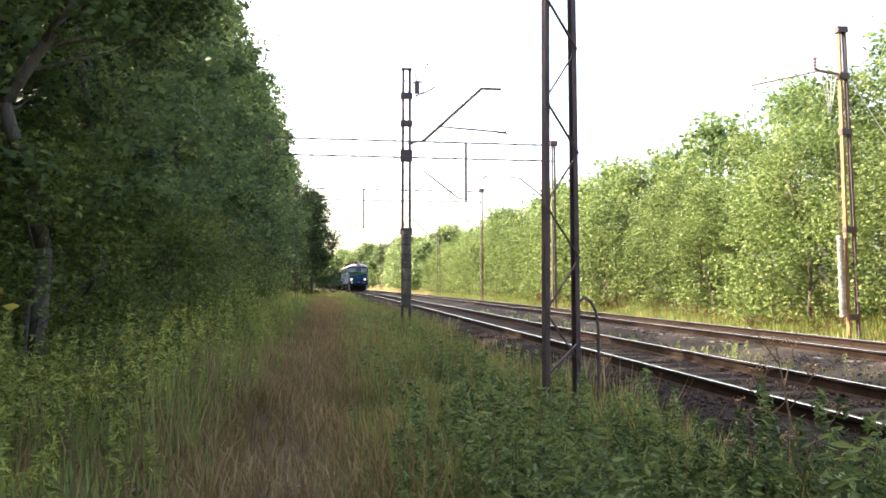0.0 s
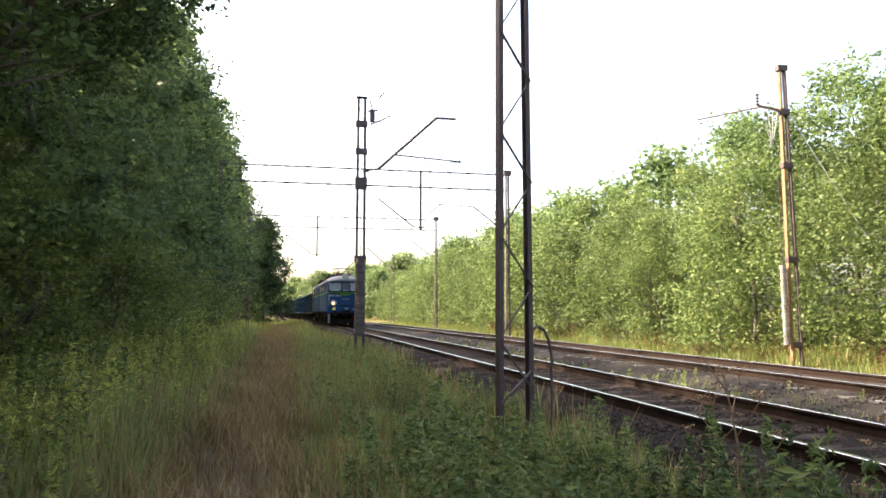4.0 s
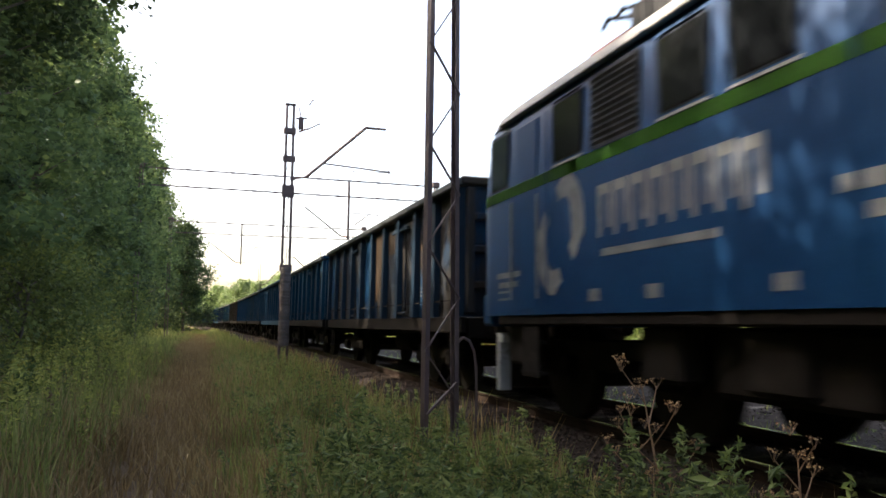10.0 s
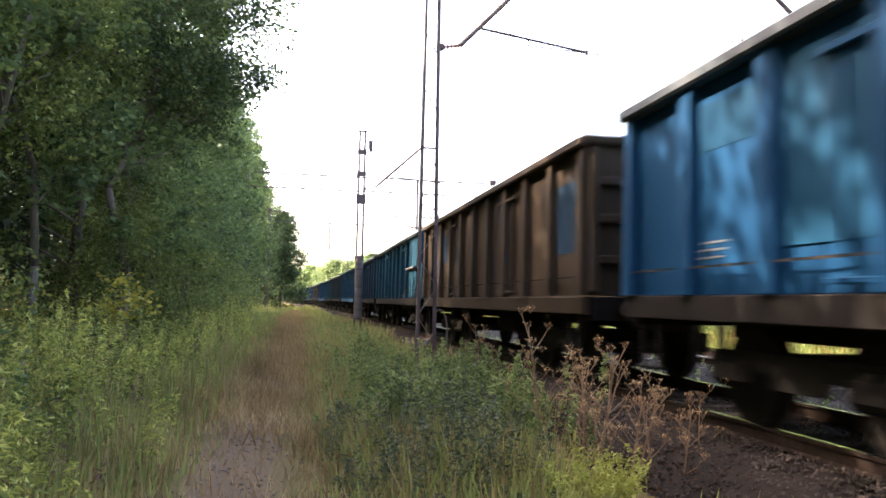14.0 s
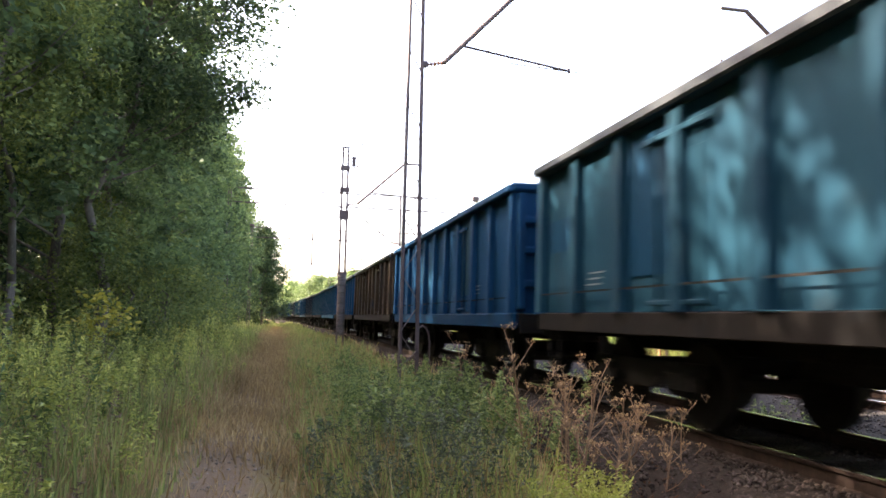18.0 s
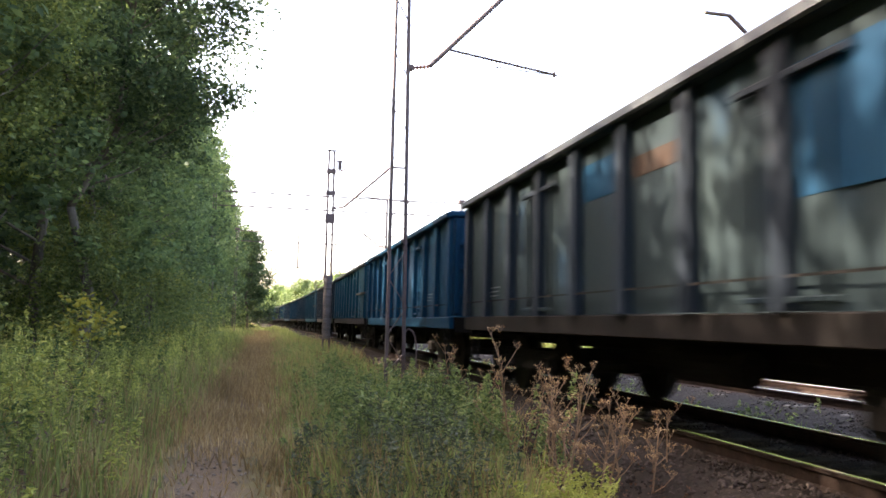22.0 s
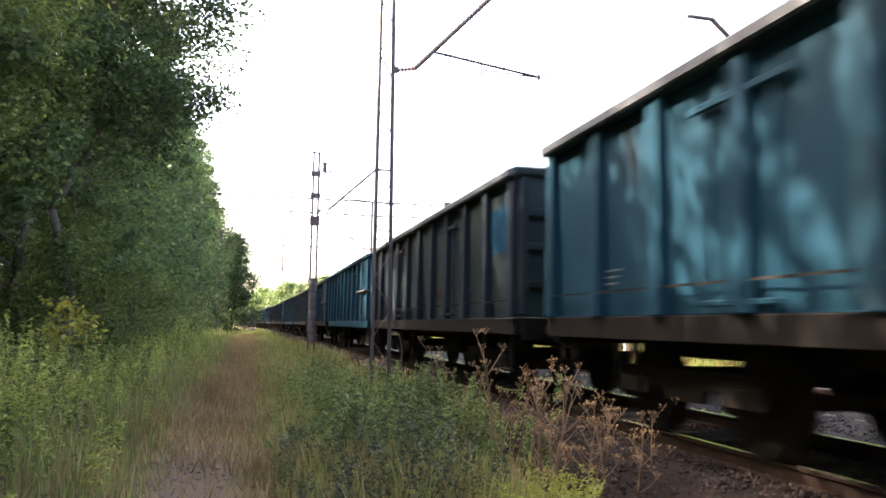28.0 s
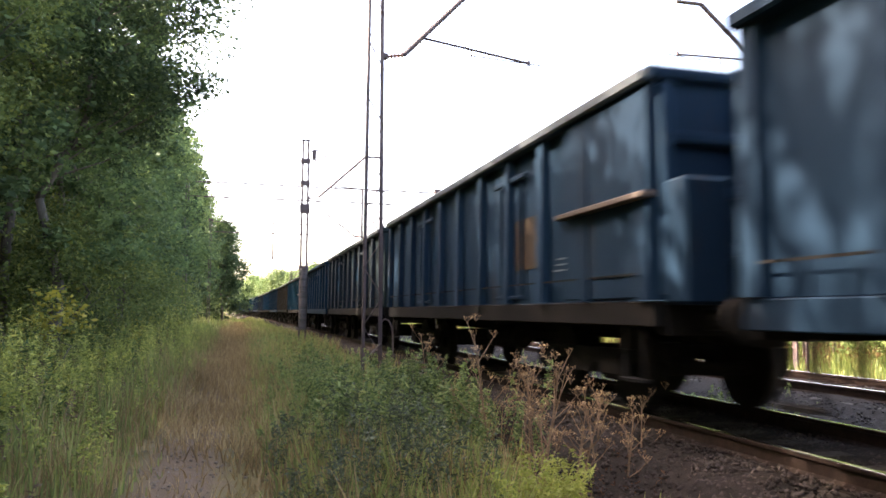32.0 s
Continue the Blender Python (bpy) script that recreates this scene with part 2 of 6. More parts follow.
PAINTS = {
    "blue": ((0.0030, 0.022, 0.047), (0.0050, 0.036, 0.070), (0.012, 0.022, 0.032), 0.55),
    "bright": ((0.0026, 0.024, 0.062), (0.0048, 0.038, 0.088), (0.016, 0.036, 0.062), 0.58),
    "teal": ((0.0055, 0.027, 0.046), (0.0100, 0.043, 0.064), (0.022, 0.028, 0.030), 0.57),
    "navy": ((0.0068, 0.017, 0.032), (0.012, 0.028, 0.049), (0.024, 0.022, 0.021), 0.56),
    "brown": ((0.0223, 0.0155, 0.0112), (0.0446, 0.0322, 0.0223), (0.0124, 0.0279, 0.0465), 0.56),
    "grey": ((0.0135, 0.021, 0.025), (0.025, 0.036, 0.036), (0.010, 0.030, 0.055), 0.56),
    "mottled": ((0.0040, 0.028, 0.068), (0.0090, 0.034, 0.056), (0.034, 0.038, 0.030), 0.54),
    "patched": ((0.036, 0.031, 0.026), (0.020, 0.026, 0.034), (0.006, 0.034, 0.08), 0.5),
}
for key, (c1, c2, c3, sp) in PAINTS.items():
    surface("paint_" + key, c1, c2, c3, scale=0.8, rough=0.55, spec=0.05, bump=0.08, spots=sp, each=0.12, streak=4)
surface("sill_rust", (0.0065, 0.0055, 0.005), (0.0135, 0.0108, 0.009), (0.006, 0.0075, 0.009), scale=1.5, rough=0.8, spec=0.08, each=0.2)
surface("top_rail", (0.013, 0.019, 0.024), (0.027, 0.035, 0.041), (0.024, 0.018, 0.014), scale=2, rough=0.5, each=0.2)
leafy("leaves_forest", [(0.034, 0.062, 0.032), (0.098, 0.152, 0.064), (0.18, 0.25, 0.092), (0.32, 0.39, 0.12)], 0.5, spec=0.18)
# shaded copy of the forest leaves: crown shade is put into the tones
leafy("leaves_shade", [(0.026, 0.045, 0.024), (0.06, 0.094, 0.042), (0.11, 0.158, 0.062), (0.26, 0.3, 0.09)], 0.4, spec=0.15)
# lit copy for shrubs and slender crowns, brighter as if in sun
leafy("leaves_edge_lit", [(0.034, 0.052, 0.02), (0.11, 0.148, 0.046), (0.20, 0.24, 0.066), (0.44, 0.43, 0.10)], 0.42, spec=0.18)
# the forest's inner shade is put into these darker leaf tones
leafy("leaves_inner_shade", [(0.014, 0.026, 0.015), (0.026, 0.046, 0.022), (0.05, 0.08, 0.032)], 0.3, spec=0.2)
leafy("leaves_sunny", [(0.038, 0.068, 0.024), (0.092, 0.142, 0.045), (0.16, 0.212, 0.07), (0.28, 0.315, 0.115)], 0.38, spec=0.2)
leafy("leaves_far", [(0.09, 0.14, 0.05), (0.14, 0.2, 0.07), (0.2, 0.25, 0.1)], 0.3)
leafy("blades_green", [(0.038, 0.05, 0.018), (0.152, 0.186, 0.056), (0.33, 0.355, 0.10), (0.54, 0.47, 0.23)], 0.4)
leafy("blades_bank", [(0.04, 0.062, 0.018), (0.12, 0.17, 0.045), (0.23, 0.275, 0.075), (0.36, 0.34, 0.13)], 0.35)
leafy("blades_dry", [(0.11, 0.068, 0.03), (0.31, 0.202, 0.088), (0.62, 0.46, 0.23)], 0.3)
leafy("weed_leaves", [(0.05, 0.085, 0.03), (0.085, 0.135, 0.04), (0.14, 0.19, 0.055)], 0.4)
# the sun patch on the bush is put into these bright leaf tones
leafy("weed_sunlit", [(0.18, 0.22, 0.04), (0.33, 0.34, 0.07), (0.5, 0.47, 0.12)], 0.45)
leafy("yellow_heads", [(0.22, 0.2, 0.04), (0.36, 0.31, 0.05)], 0.3)
# sunlight on the dry seed heads is put into their paler tones
leafy("sunlit_brown_heads", [(0.12, 0.07, 0.037), (0.36, 0.22, 0.11), (0.76, 0.56, 0.32)], 0.3, spec=0.1)
leafy("rust_stalks", [(0.05, 0.025, 0.014), (0.13, 0.062, 0.03), (0.24, 0.125, 0.06)], 0.2, spec=0.1)
leafy("dark_heads", [(0.032, 0.042, 0.022), (0.075, 0.095, 0.045), (0.15, 0.155, 0.08)], 0.2)
leafy("dead_stems", [(0.05, 0.03, 0.02), (0.11, 0.065, 0.04), (0.2, 0.12, 0.07)], 0.1)
leafy("weed_yellow", [(0.16, 0.17, 0.03), (0.32, 0.28, 0.04), (0.45, 0.36, 0.06)], 0.4)
# brown raised towards gold, standing for sun on the stems
surface("brown_stem", (0.15, 0.088, 0.052), (0.29, 0.18, 0.105), scale=8, rough=0.9)
surface("pebble", (0.11, 0.09, 0.07), (0.22, 0.18, 0.145), scale=3, rough=0.9, spec=0.05)
leafy("weed_meadow", [(0.022, 0.032, 0.012), (0.142, 0.172, 0.044), (0.41, 0.425, 0.10), (0.7, 0.59, 0.16)], 0.42)
leafy("weed_fine", [(0.018, 0.03, 0.012), (0.102, 0.152, 0.052), (0.30, 0.375, 0.112), (0.57, 0.52, 0.2)], 0.4)
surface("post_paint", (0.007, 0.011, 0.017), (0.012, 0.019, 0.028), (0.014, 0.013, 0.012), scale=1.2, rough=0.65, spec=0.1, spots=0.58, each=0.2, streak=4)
surface("patch_pale", (0.042, 0.048, 0.048), (0.068, 0.072, 0.069), (0.03, 0.034, 0.036), scale=1.5, rough=0.7, spec=0.12, each=0.25)
surface("patch_orange", (0.026, 0.016, 0.011), (0.040, 0.023, 0.015), (0.022, 0.018, 0.015), scale=2.5, rough=0.75, spec=0.1, spots=0.5, each=0.25)
surface("lettering", (0.11, 0.12, 0.13), (0.18, 0.19, 0.195), (0.07, 0.08, 0.09), scale=3, rough=0.6, bump=0.02, spec=0.15)
surface("stencil", (0.07, 0.075, 0.08), (0.14, 0.145, 0.15), scale=6, rough=0.6, bump=0.02)
surface("lip_rust", (0.045, 0.03, 0.022), (0.085, 0.055, 0.04), scale=5, rough=0.8)

# ---- mesh helpers ----


def mesh_of(name, bm, material, smooth=False):
    me = bpy.data.meshes.new(name)
    bmesh.ops.recalc_face_normals(bm, faces=bm.faces)
    bm.to_mesh(me)
    bm.free()
    if smooth:
        me.shade_smooth()
    me.materials.append(MATS[material])
    return me


def part(name, bm, material, parent, label="", smooth=False):
    """One mesh object under a thing or a part; bm may be a finished mesh."""
    me = bm if isinstance(bm, bpy.types.Mesh) else mesh_of(name, bm, material, smooth)
    ob = new(name, me)
    ob.parent = parent
    if label:
        ob["label"] = label
    return ob


def thing(name, m, label, category, group="", kind=""):
    ob = new(name)
    ob.empty_display_size = 0.3
    ob.matrix_basis = m
    return tagged(ob, label, category, group, kind)


def box(bm, c, s, rot=None, bevel=0.0):
    m = Matrix.Translation(c) @ (rot.to_4x4() if rot else Matrix.Identity(4)) @ Matrix.Diagonal((*s, 1))
    r = bmesh.ops.create_cube(bm, size=1.0, matrix=m)
    if bevel:
        edges = {e for v in r["verts"] for e in v.link_edges}
        bmesh.ops.bevel(bm, geom=list(edges), offset=bevel, segments=1, affect="EDGES", profile=0.5)
    return bm


def bar(bm, a, b, w, h=None):
    """A square bar from a to b."""
    a, b = Vector(a), Vector(b)
    d = b - a
    q = d.to_track_quat("Z", "Y").to_matrix()
    return box(bm, (a + b) / 2, (w, h or w, d.length), q)


def rod(bm, a, b, r1, r2=None, n=8):
    a, b = Vector(a), Vector(b)
    d = b - a
    m = Matrix.Translation((a + b) / 2) @ d.to_track_quat("Z", "Y").to_matrix().to_4x4()
    bmesh.ops.create_cone(bm, cap_ends=True, segments=n, radius1=r1, radius2=r1 if r2 is None else r2, depth=d.length, matrix=m)
    return bm


def channel(bm, a, b, w, depth, wall=0.012, side=1):
    """A rolled channel from a to b: web across x, flanges along y."""
    d = depth / 2
    prof = [(0, -d), (side * w, -d), (side * w, -d + wall), (side * wall, -d + wall), (side * wall, d - wall), (side * w, d - wall), (side * w, d), (0, d)]
    rows = [[bm.verts.new((p[0] + x, p[1] + y, p[2])) for x, y in prof] for p in (a, b)]
    for i in range(8):
        j = (i + 1) % 8
        bm.faces.new((rows[0][i], rows[0][j], rows[1][j], rows[1][i]))
    bm.faces.new(rows[0])
    bm.faces.new(list(reversed(rows[1])))
    return bm


def flat_mesh(name, verts, faces, material, smooth=False):
    me = bpy.data.meshes.new(name)
    v = np.asarray(verts, dtype=np.float32)
    f = np.asarray(faces, dtype=np.int32)
    me.vertices.add(len(v))
    me.vertices.foreach_set("co", v.ravel())
    me.loops.add(f.size)
    me.loops.foreach_set("vertex_index", f.ravel())
    me.polygons.add(len(f))
    me.polygons.foreach_set("loop_start", np.arange(0, f.size, f.shape[1], dtype=np.int32))
    me.update(calc_edges=True)
    me.materials.append(MATS[material])
    return me


def leaves(name, points, size, material, rng, up=0.5, slim=0.55):
    """A folded rhombus leaf at every point; up: how far the blades lie level."""
    n = len(points)
    axis = rng.normal(size=(n, 3))
    axis[:, 2] *= 0.6
    axis /= np.linalg.norm(axis, axis=1)[:, None]
    nor = rng.normal(size=(n, 3))
    nor[:, 2] += up * 3 * rng.random(n)
    side = np.cross(nor, axis)
    side /= np.linalg.norm(side, axis=1)[:, None] + 1e-9
    nor = np.cross(axis, side)
    s = (size * rng.uniform(0.6, 1.3, n))[:, None]
    p = np.asarray(points)
    v = np.stack([p - axis * s * 0.5, p + side * s * slim * 0.5 + nor * s * 0.1, p + axis * s * 0.5, p - side * s * slim * 0.5 + nor * s * 0.1], axis=1)
    i = np.arange(n)[:, None] * 4
    faces = np.concatenate([i + [[0, 1, 2]], i + [[0, 2, 3]]])
    return flat_mesh(name, v.reshape(-1, 3), faces, material)


def ground_z(x, y):
    """Height of the ground: low path, bank up to the forest on one side, track bed, verge and rise on the other."""
    pts = [(-400, 1.6), (-30, 0.7), (-9, 0.1), (-4, -0.25), (-1.6, -0.47), (0.6, -0.55), (2.0, -0.62), (3.2, -0.55), (5, -0.5), (10, -0.5),
           (12.6, -0.5), (14.5, -0.25), (20, 0.5), (60, 1.5), (400, 3.0)]
    z = np.interp(x, [p[0] for p in pts], [p[1] for p in pts])
    return z + 0.05 * np.sin(x * 1.7 + y * 0.6) * np.sin(y * 0.45 - x * 0.3) + 0.025 * np.sin(x * 5.1 + 1) * np.sin(y * 4.3)


# ---- ground, track bed, rails ----
TRACKS = (5.07, 9.6)


def bend(y):
    """How far the line has swung towards the forest at y: straight at first, then a curve of 2.5 km radius."""
    return -np.maximum(0.0, np.asarray(y, dtype=float) - 30.0) ** 2 / 5000.0



def make_ground():
    xs = np.concatenate([[-1500, -600, -250, -100, -50], np.arange(-30, -8, 2.0), np.arange(-8, 20, 0.4), np.arange(20, 60, 5.0), [80, 150, 400, 1500]])
    ys = np.concatenate([[-1500, -400, -120, -60, -40], np.arange(-30, 0, 2.0), np.arange(0, 45, 0.5), np.arange(45, 140, 3.0), [150, 200, 300, 450, 700, 1100, 1600, 3000]])
    X, Y = np.meshgrid(xs, ys)
    Z = ground_z(X, Y)
    v = np.stack([X, Y, Z], axis=-1).reshape(-1, 3)
    w = len(xs)
    i = (np.arange(len(ys) - 1)[:, None] * w + np.arange(w - 1)[None]).reshape(-1, 1)
    me = flat_mesh("ground", v, i + np.array([[0, 1, w + 1, w]]), "ground")
    me.shade_smooth()
    tagged(new("ground", me), "dry summer ground with grass, soil and a trodden gravel path", "ground", kind="structure")


def make_bed():
    rng = np.random.default_rng(3)
    xs = np.array([2.75, 3.1, 3.5, 3.9, 4.3, 5.07, 5.8, 6.3, 6.8, 7.3, 7.9, 8.4, 8.9, 9.6, 10.3, 10.8, 11.3, 11.7, 12.1])
    zs = np.array([-0.75, -0.5, -0.24, -0.15, -0.16, -0.19, -0.165, -0.18, -0.28, -0.33, -0.27, -0.16, -0.155, -0.18, -0.155, -0.17, -0.3, -0.5, -0.75])
    ys = np.concatenate([np.arange(-60, 0, 4.0), np.arange(0, 50, 0.5), np.arange(50, 900, 15.0)])
    X, Y = np.meshgrid(xs, ys)
    Z = zs[None] + rng.uniform(-0.025, 0.025, X.shape)
    for a, b, mat_name, label in ((0, 10, "ballast", "oily brown crushed stone ballast bed under the main track, darkened for shade"), (9, len(xs), "sunlit_ballast", "grey crushed stone ballast bed under the second track, lightened for sunlight")):
        w = b - a
        v = np.stack([X[:, a:b] + bend(Y[:, a:b]), Y[:, a:b], Z[:, a:b]], axis=-1).reshape(-1, 3)
        i = (np.arange(len(ys) - 1)[:, None] * w + np.arange(w - 1)[None]).reshape(-1, 1)
        tagged(new("track_bed", flat_mesh("track_bed", v, i + np.array([[0, 1, w + 1, w]]), mat_name)), label, "track bed", kind="structure")
    # loose stones of the bed near the camera
    n = 40000
    px = np.where(rng.random(n) < 0.7, rng.uniform(2.7, 6.4, n), rng.uniform(6.4, 11.4, n))
    py = -2.0 + 30 * rng.random(n) ** 1.3
    pz = np.interp(px, xs, zs) + 0.006
    s = rng.uniform(0.013, 0.034, n)[:, None, None]
    base = np.array([[1, 0, 0], [-1, 0, 0], [0, 1, 0], [0, -1, 0], [0, 0, 0.8], [0, 0, -0.8]], dtype=float)
    v = base[None] * s * rng.uniform(0.6, 1.35, (n, 6, 3)) + rng.uniform(-0.008, 0.008, (n, 6, 3))
    a = rng.uniform(0, 6.28, n)
    ca, sa = np.cos(a)[:, None], np.sin(a)[:, None]
    v = np.stack([v[..., 0] * ca - v[..., 1] * sa, v[..., 0] * sa + v[..., 1] * ca, v[..., 2]], axis=-1) + np.stack([px, py, pz], axis=-1)[:, None]
    f = np.array([[0, 2, 4], [2, 1, 4], [1, 3, 4], [3, 0, 4], [2, 0, 5], [1, 2, 5], [3, 1, 5], [0, 3, 5]])
    for far, mat_name, label in ((False, "stone", "loose crushed stones of oily brown ballast, darkened for shade"), (True, "sunlit_stone", "loose crushed stones of grey ballast, lightened for sunlight")):
        k = (px > 7.3) == far
        faces = (np.arange(int(k.sum()))[:, None, None] * 6 + f[None]).reshape(-1, 3)
        tagged(new("ballast_stones", flat_mesh("ballast_stones", v[k].reshape(-1, 3), faces, mat_name)), label, "gravel", kind="stuff")


def rail_profile_mesh(y0, y1, head):
    """A flat-bottomed rail; the polished running surface is a sheet of its own on top."""
    if head:
        prof = [(-0.030, 0.0), (0.030, 0.0), (0.026, 0.004), (-0.026, 0.004)]
    else:
        prof = [(-0.07, -0.17), (0.07, -0.17), (0.07, -0.155), (0.012, -0.135), (0.011, -0.045), (0.036, -0.03), (0.036, -0.003), (0.03, 0.0),
                (-0.03, 0.0), (-0.036, -0.003), (-0.036, -0.03), (-0.011, -0.045), (-0.012, -0.135), (-0.07, -0.155)]
    bm = bmesh.new()
    rows = [[bm.verts.new((x + float(bend(y)), y, z)) for x, z in prof] for y in (y0, 30.0, *np.arange(40.0, y1 + 1, 20.0))]
    n = len(prof)
    for a, b in zip(rows, rows[1:]):
        for i in range(n):
            bm.faces.new((a[i], a[(i + 1) % n], b[(i + 1) % n], b[i]))
    bm.faces.new(rows[0])
    bm.faces.new(list(reversed(rows[-1])))
    return mesh_of("rail", bm, "rail_head" if head else "rail_side")


def make_tracks():
    body, top = rail_profile_mesh(-60, 900, False), rail_profile_mesh(-60, 900, True)
    sl = {}
    for k, mat_name in ((0, "sleeper"), (1, "concrete_sleeper")):
        sl[k] = mesh_of("sleeper", box(bmesh.new(), (0, 0, 0), (2.55, 0.25, 0.18), bevel=0.02), mat_name)
    plate = mesh_of("rail_fastening", box(bmesh.new(), (0, 0, 0), (0.34, 0.16, 0.03), bevel=0.008), "rail_side")
    names = ("railway track on dark worn sleepers, rail heads polished by trains", "second railway track on pale concrete sleepers, sunlit")
    for k, xc in enumerate(TRACKS):
        tr = thing("railway_track", pose(xc, 0, 0), names[k], "railway track", "railway tracks", "structure")
        for sx in (-0.755, 0.755):
            r = part("rail", body, "", tr)
            r.location.x = sx
            h = part("rail_head", top, "", r, "polished steel running surface")
            h.location.z = 0.0005
        y0, y1 = (-8.0, 76.0)
        y = y0
        while y < y1:
            s = part("sleeper", sl[k], "", tr)
            s.location = (0.02 * math.sin(y * 7) + float(bend(y)), y, -0.255)
            s.rotation_euler.z = 0.01 * math.sin(y * 11)
            if y < 34:
                for sx in (-0.755, 0.755):
                    f = part("rail_fastening", plate, "", s)
                    f.location = (sx, 0, 0.083)
            y += 0.62
        rows = np.arange(y1, 420, 0.62)
        v0 = np.array([[x, yy, z] for z in (-0.34, -0.165) for yy in (-0.125, 0.125) for x in (-1.275, 1.275)])
        v = v0[None] + np.stack([bend(rows), rows, rows * 0], axis=-1)[:, None]
        f = np.array([[0, 1, 3, 2], [4, 6, 7, 5], [0, 4, 5, 1], [2, 3, 7, 6], [0, 2, 6, 4], [1, 5, 7, 3]])
        far = part("distant_sleepers", flat_mesh("distant_sleepers", v.reshape(-1, 3), (np.arange(len(rows))[:, None, None] * 8 + f[None]).reshape(-1, 4), ("sleeper", "concrete_sleeper")[k]), "", tr)
        far["kind"] = "stuff"


make_ground()
make_bed()

# ---- trees ----


def tree_meshes(seed, height, radius, base, n_clumps, n_leaves, leaf, material, spread=0.55, trunk_r=0.16, lean=0.0, crest=2.2, airy=1.0):
    """Trunk with limbs, and a crown of leaf clumps with gaps; crest: how broad its head is, airy: how much leaf the upper third keeps."""
    rng = np.random.default_rng(seed)
    bm = bmesh.new()
    pts = [Vector((0, 0, -0.4))]
    for i in range(1, 6):
        h = height * 0.9 * i / 5
        pts.append(Vector((rng.normal() * 0.10 * i + lean * i / 5, rng.normal() * 0.10 * i, h)))
    for i in range(5):
        rod(bm, pts[i], pts[i + 1], trunk_r * (1 - 0.17 * i), trunk_r * (1 - 0.17 * (i + 1)), 8)
    centres = []
    for k in range(n_clumps):
        f = rng.random() ** 0.8
        z = base + (height - base) * f
        # wide in the lower middle, narrow and uneven at the top
        prof = (1 - f ** crest) ** 0.6 * (0.62 + 0.38 * min(1, f * 3 + 0.4))
        a = rng.uniform(0, 2 * math.pi)
        rad = radius * prof * (0.45 + 0.6 * math.sqrt(rng.random())) * (1 + 0.10 * math.sin(3 * a + seed) + 0.08 * math.sin(7 * f * 3 + seed))
        centres.append((math.cos(a) * rad + lean * f, math.sin(a) * rad, z))
    for c in centres[:min(26, n_clumps)]:
        c = Vector(c)
        f = max(0.05, min(0.95, (c.z - 0.9 - 0.25 * math.hypot(c.x, c.y)) / (height * 0.9)))
        i = min(4, int(f * 5))
        p = pts[i].lerp(pts[i + 1], f * 5 - i)
        mid = (p + c) / 2 + Vector((0, 0, -0.15))
        r = trunk_r * 0.3 * (1 - 0.6 * f)
        rod(bm, p, mid, r, r * 0.6, 5)
        rod(bm, mid, c, r * 0.6, r * 0.22, 5)
    cs = np.array(centres)
    which = rng.integers(0, len(cs), n_leaves)
    sp = spread * (0.6 + 0.8 * rng.random(len(cs)))[which][:, None]
    off = np.clip(rng.normal(size=(n_leaves, 3)), -1.45, 1.45) * sp
    off[:, 2] *= 0.7
    pos = cs[which] + off
    pos[:, 2] = np.maximum(pos[:, 2], 0.05 + 0.3 * rng.random(n_leaves))
    pos = pos[rng.random(n_leaves) < np.interp(pos[:, 2] / height, (0.76, 0.9), (1.0, airy))]
    return (mesh_of("trunk", bm, "bark", True), leaves("crown", pos, leaf, material, rng))


def plant_tree(name, meshes, x, y, turn, scale, label, group, category="tree"):
    t = thing(name, pose(x, y, float(ground_z(x, y)), 0, 0, turn), label, category, group)
    t.scale = (scale, scale, scale)
    part("trunk", meshes[0], "", t)
    part("crown", meshes[1], "", t)
    return t


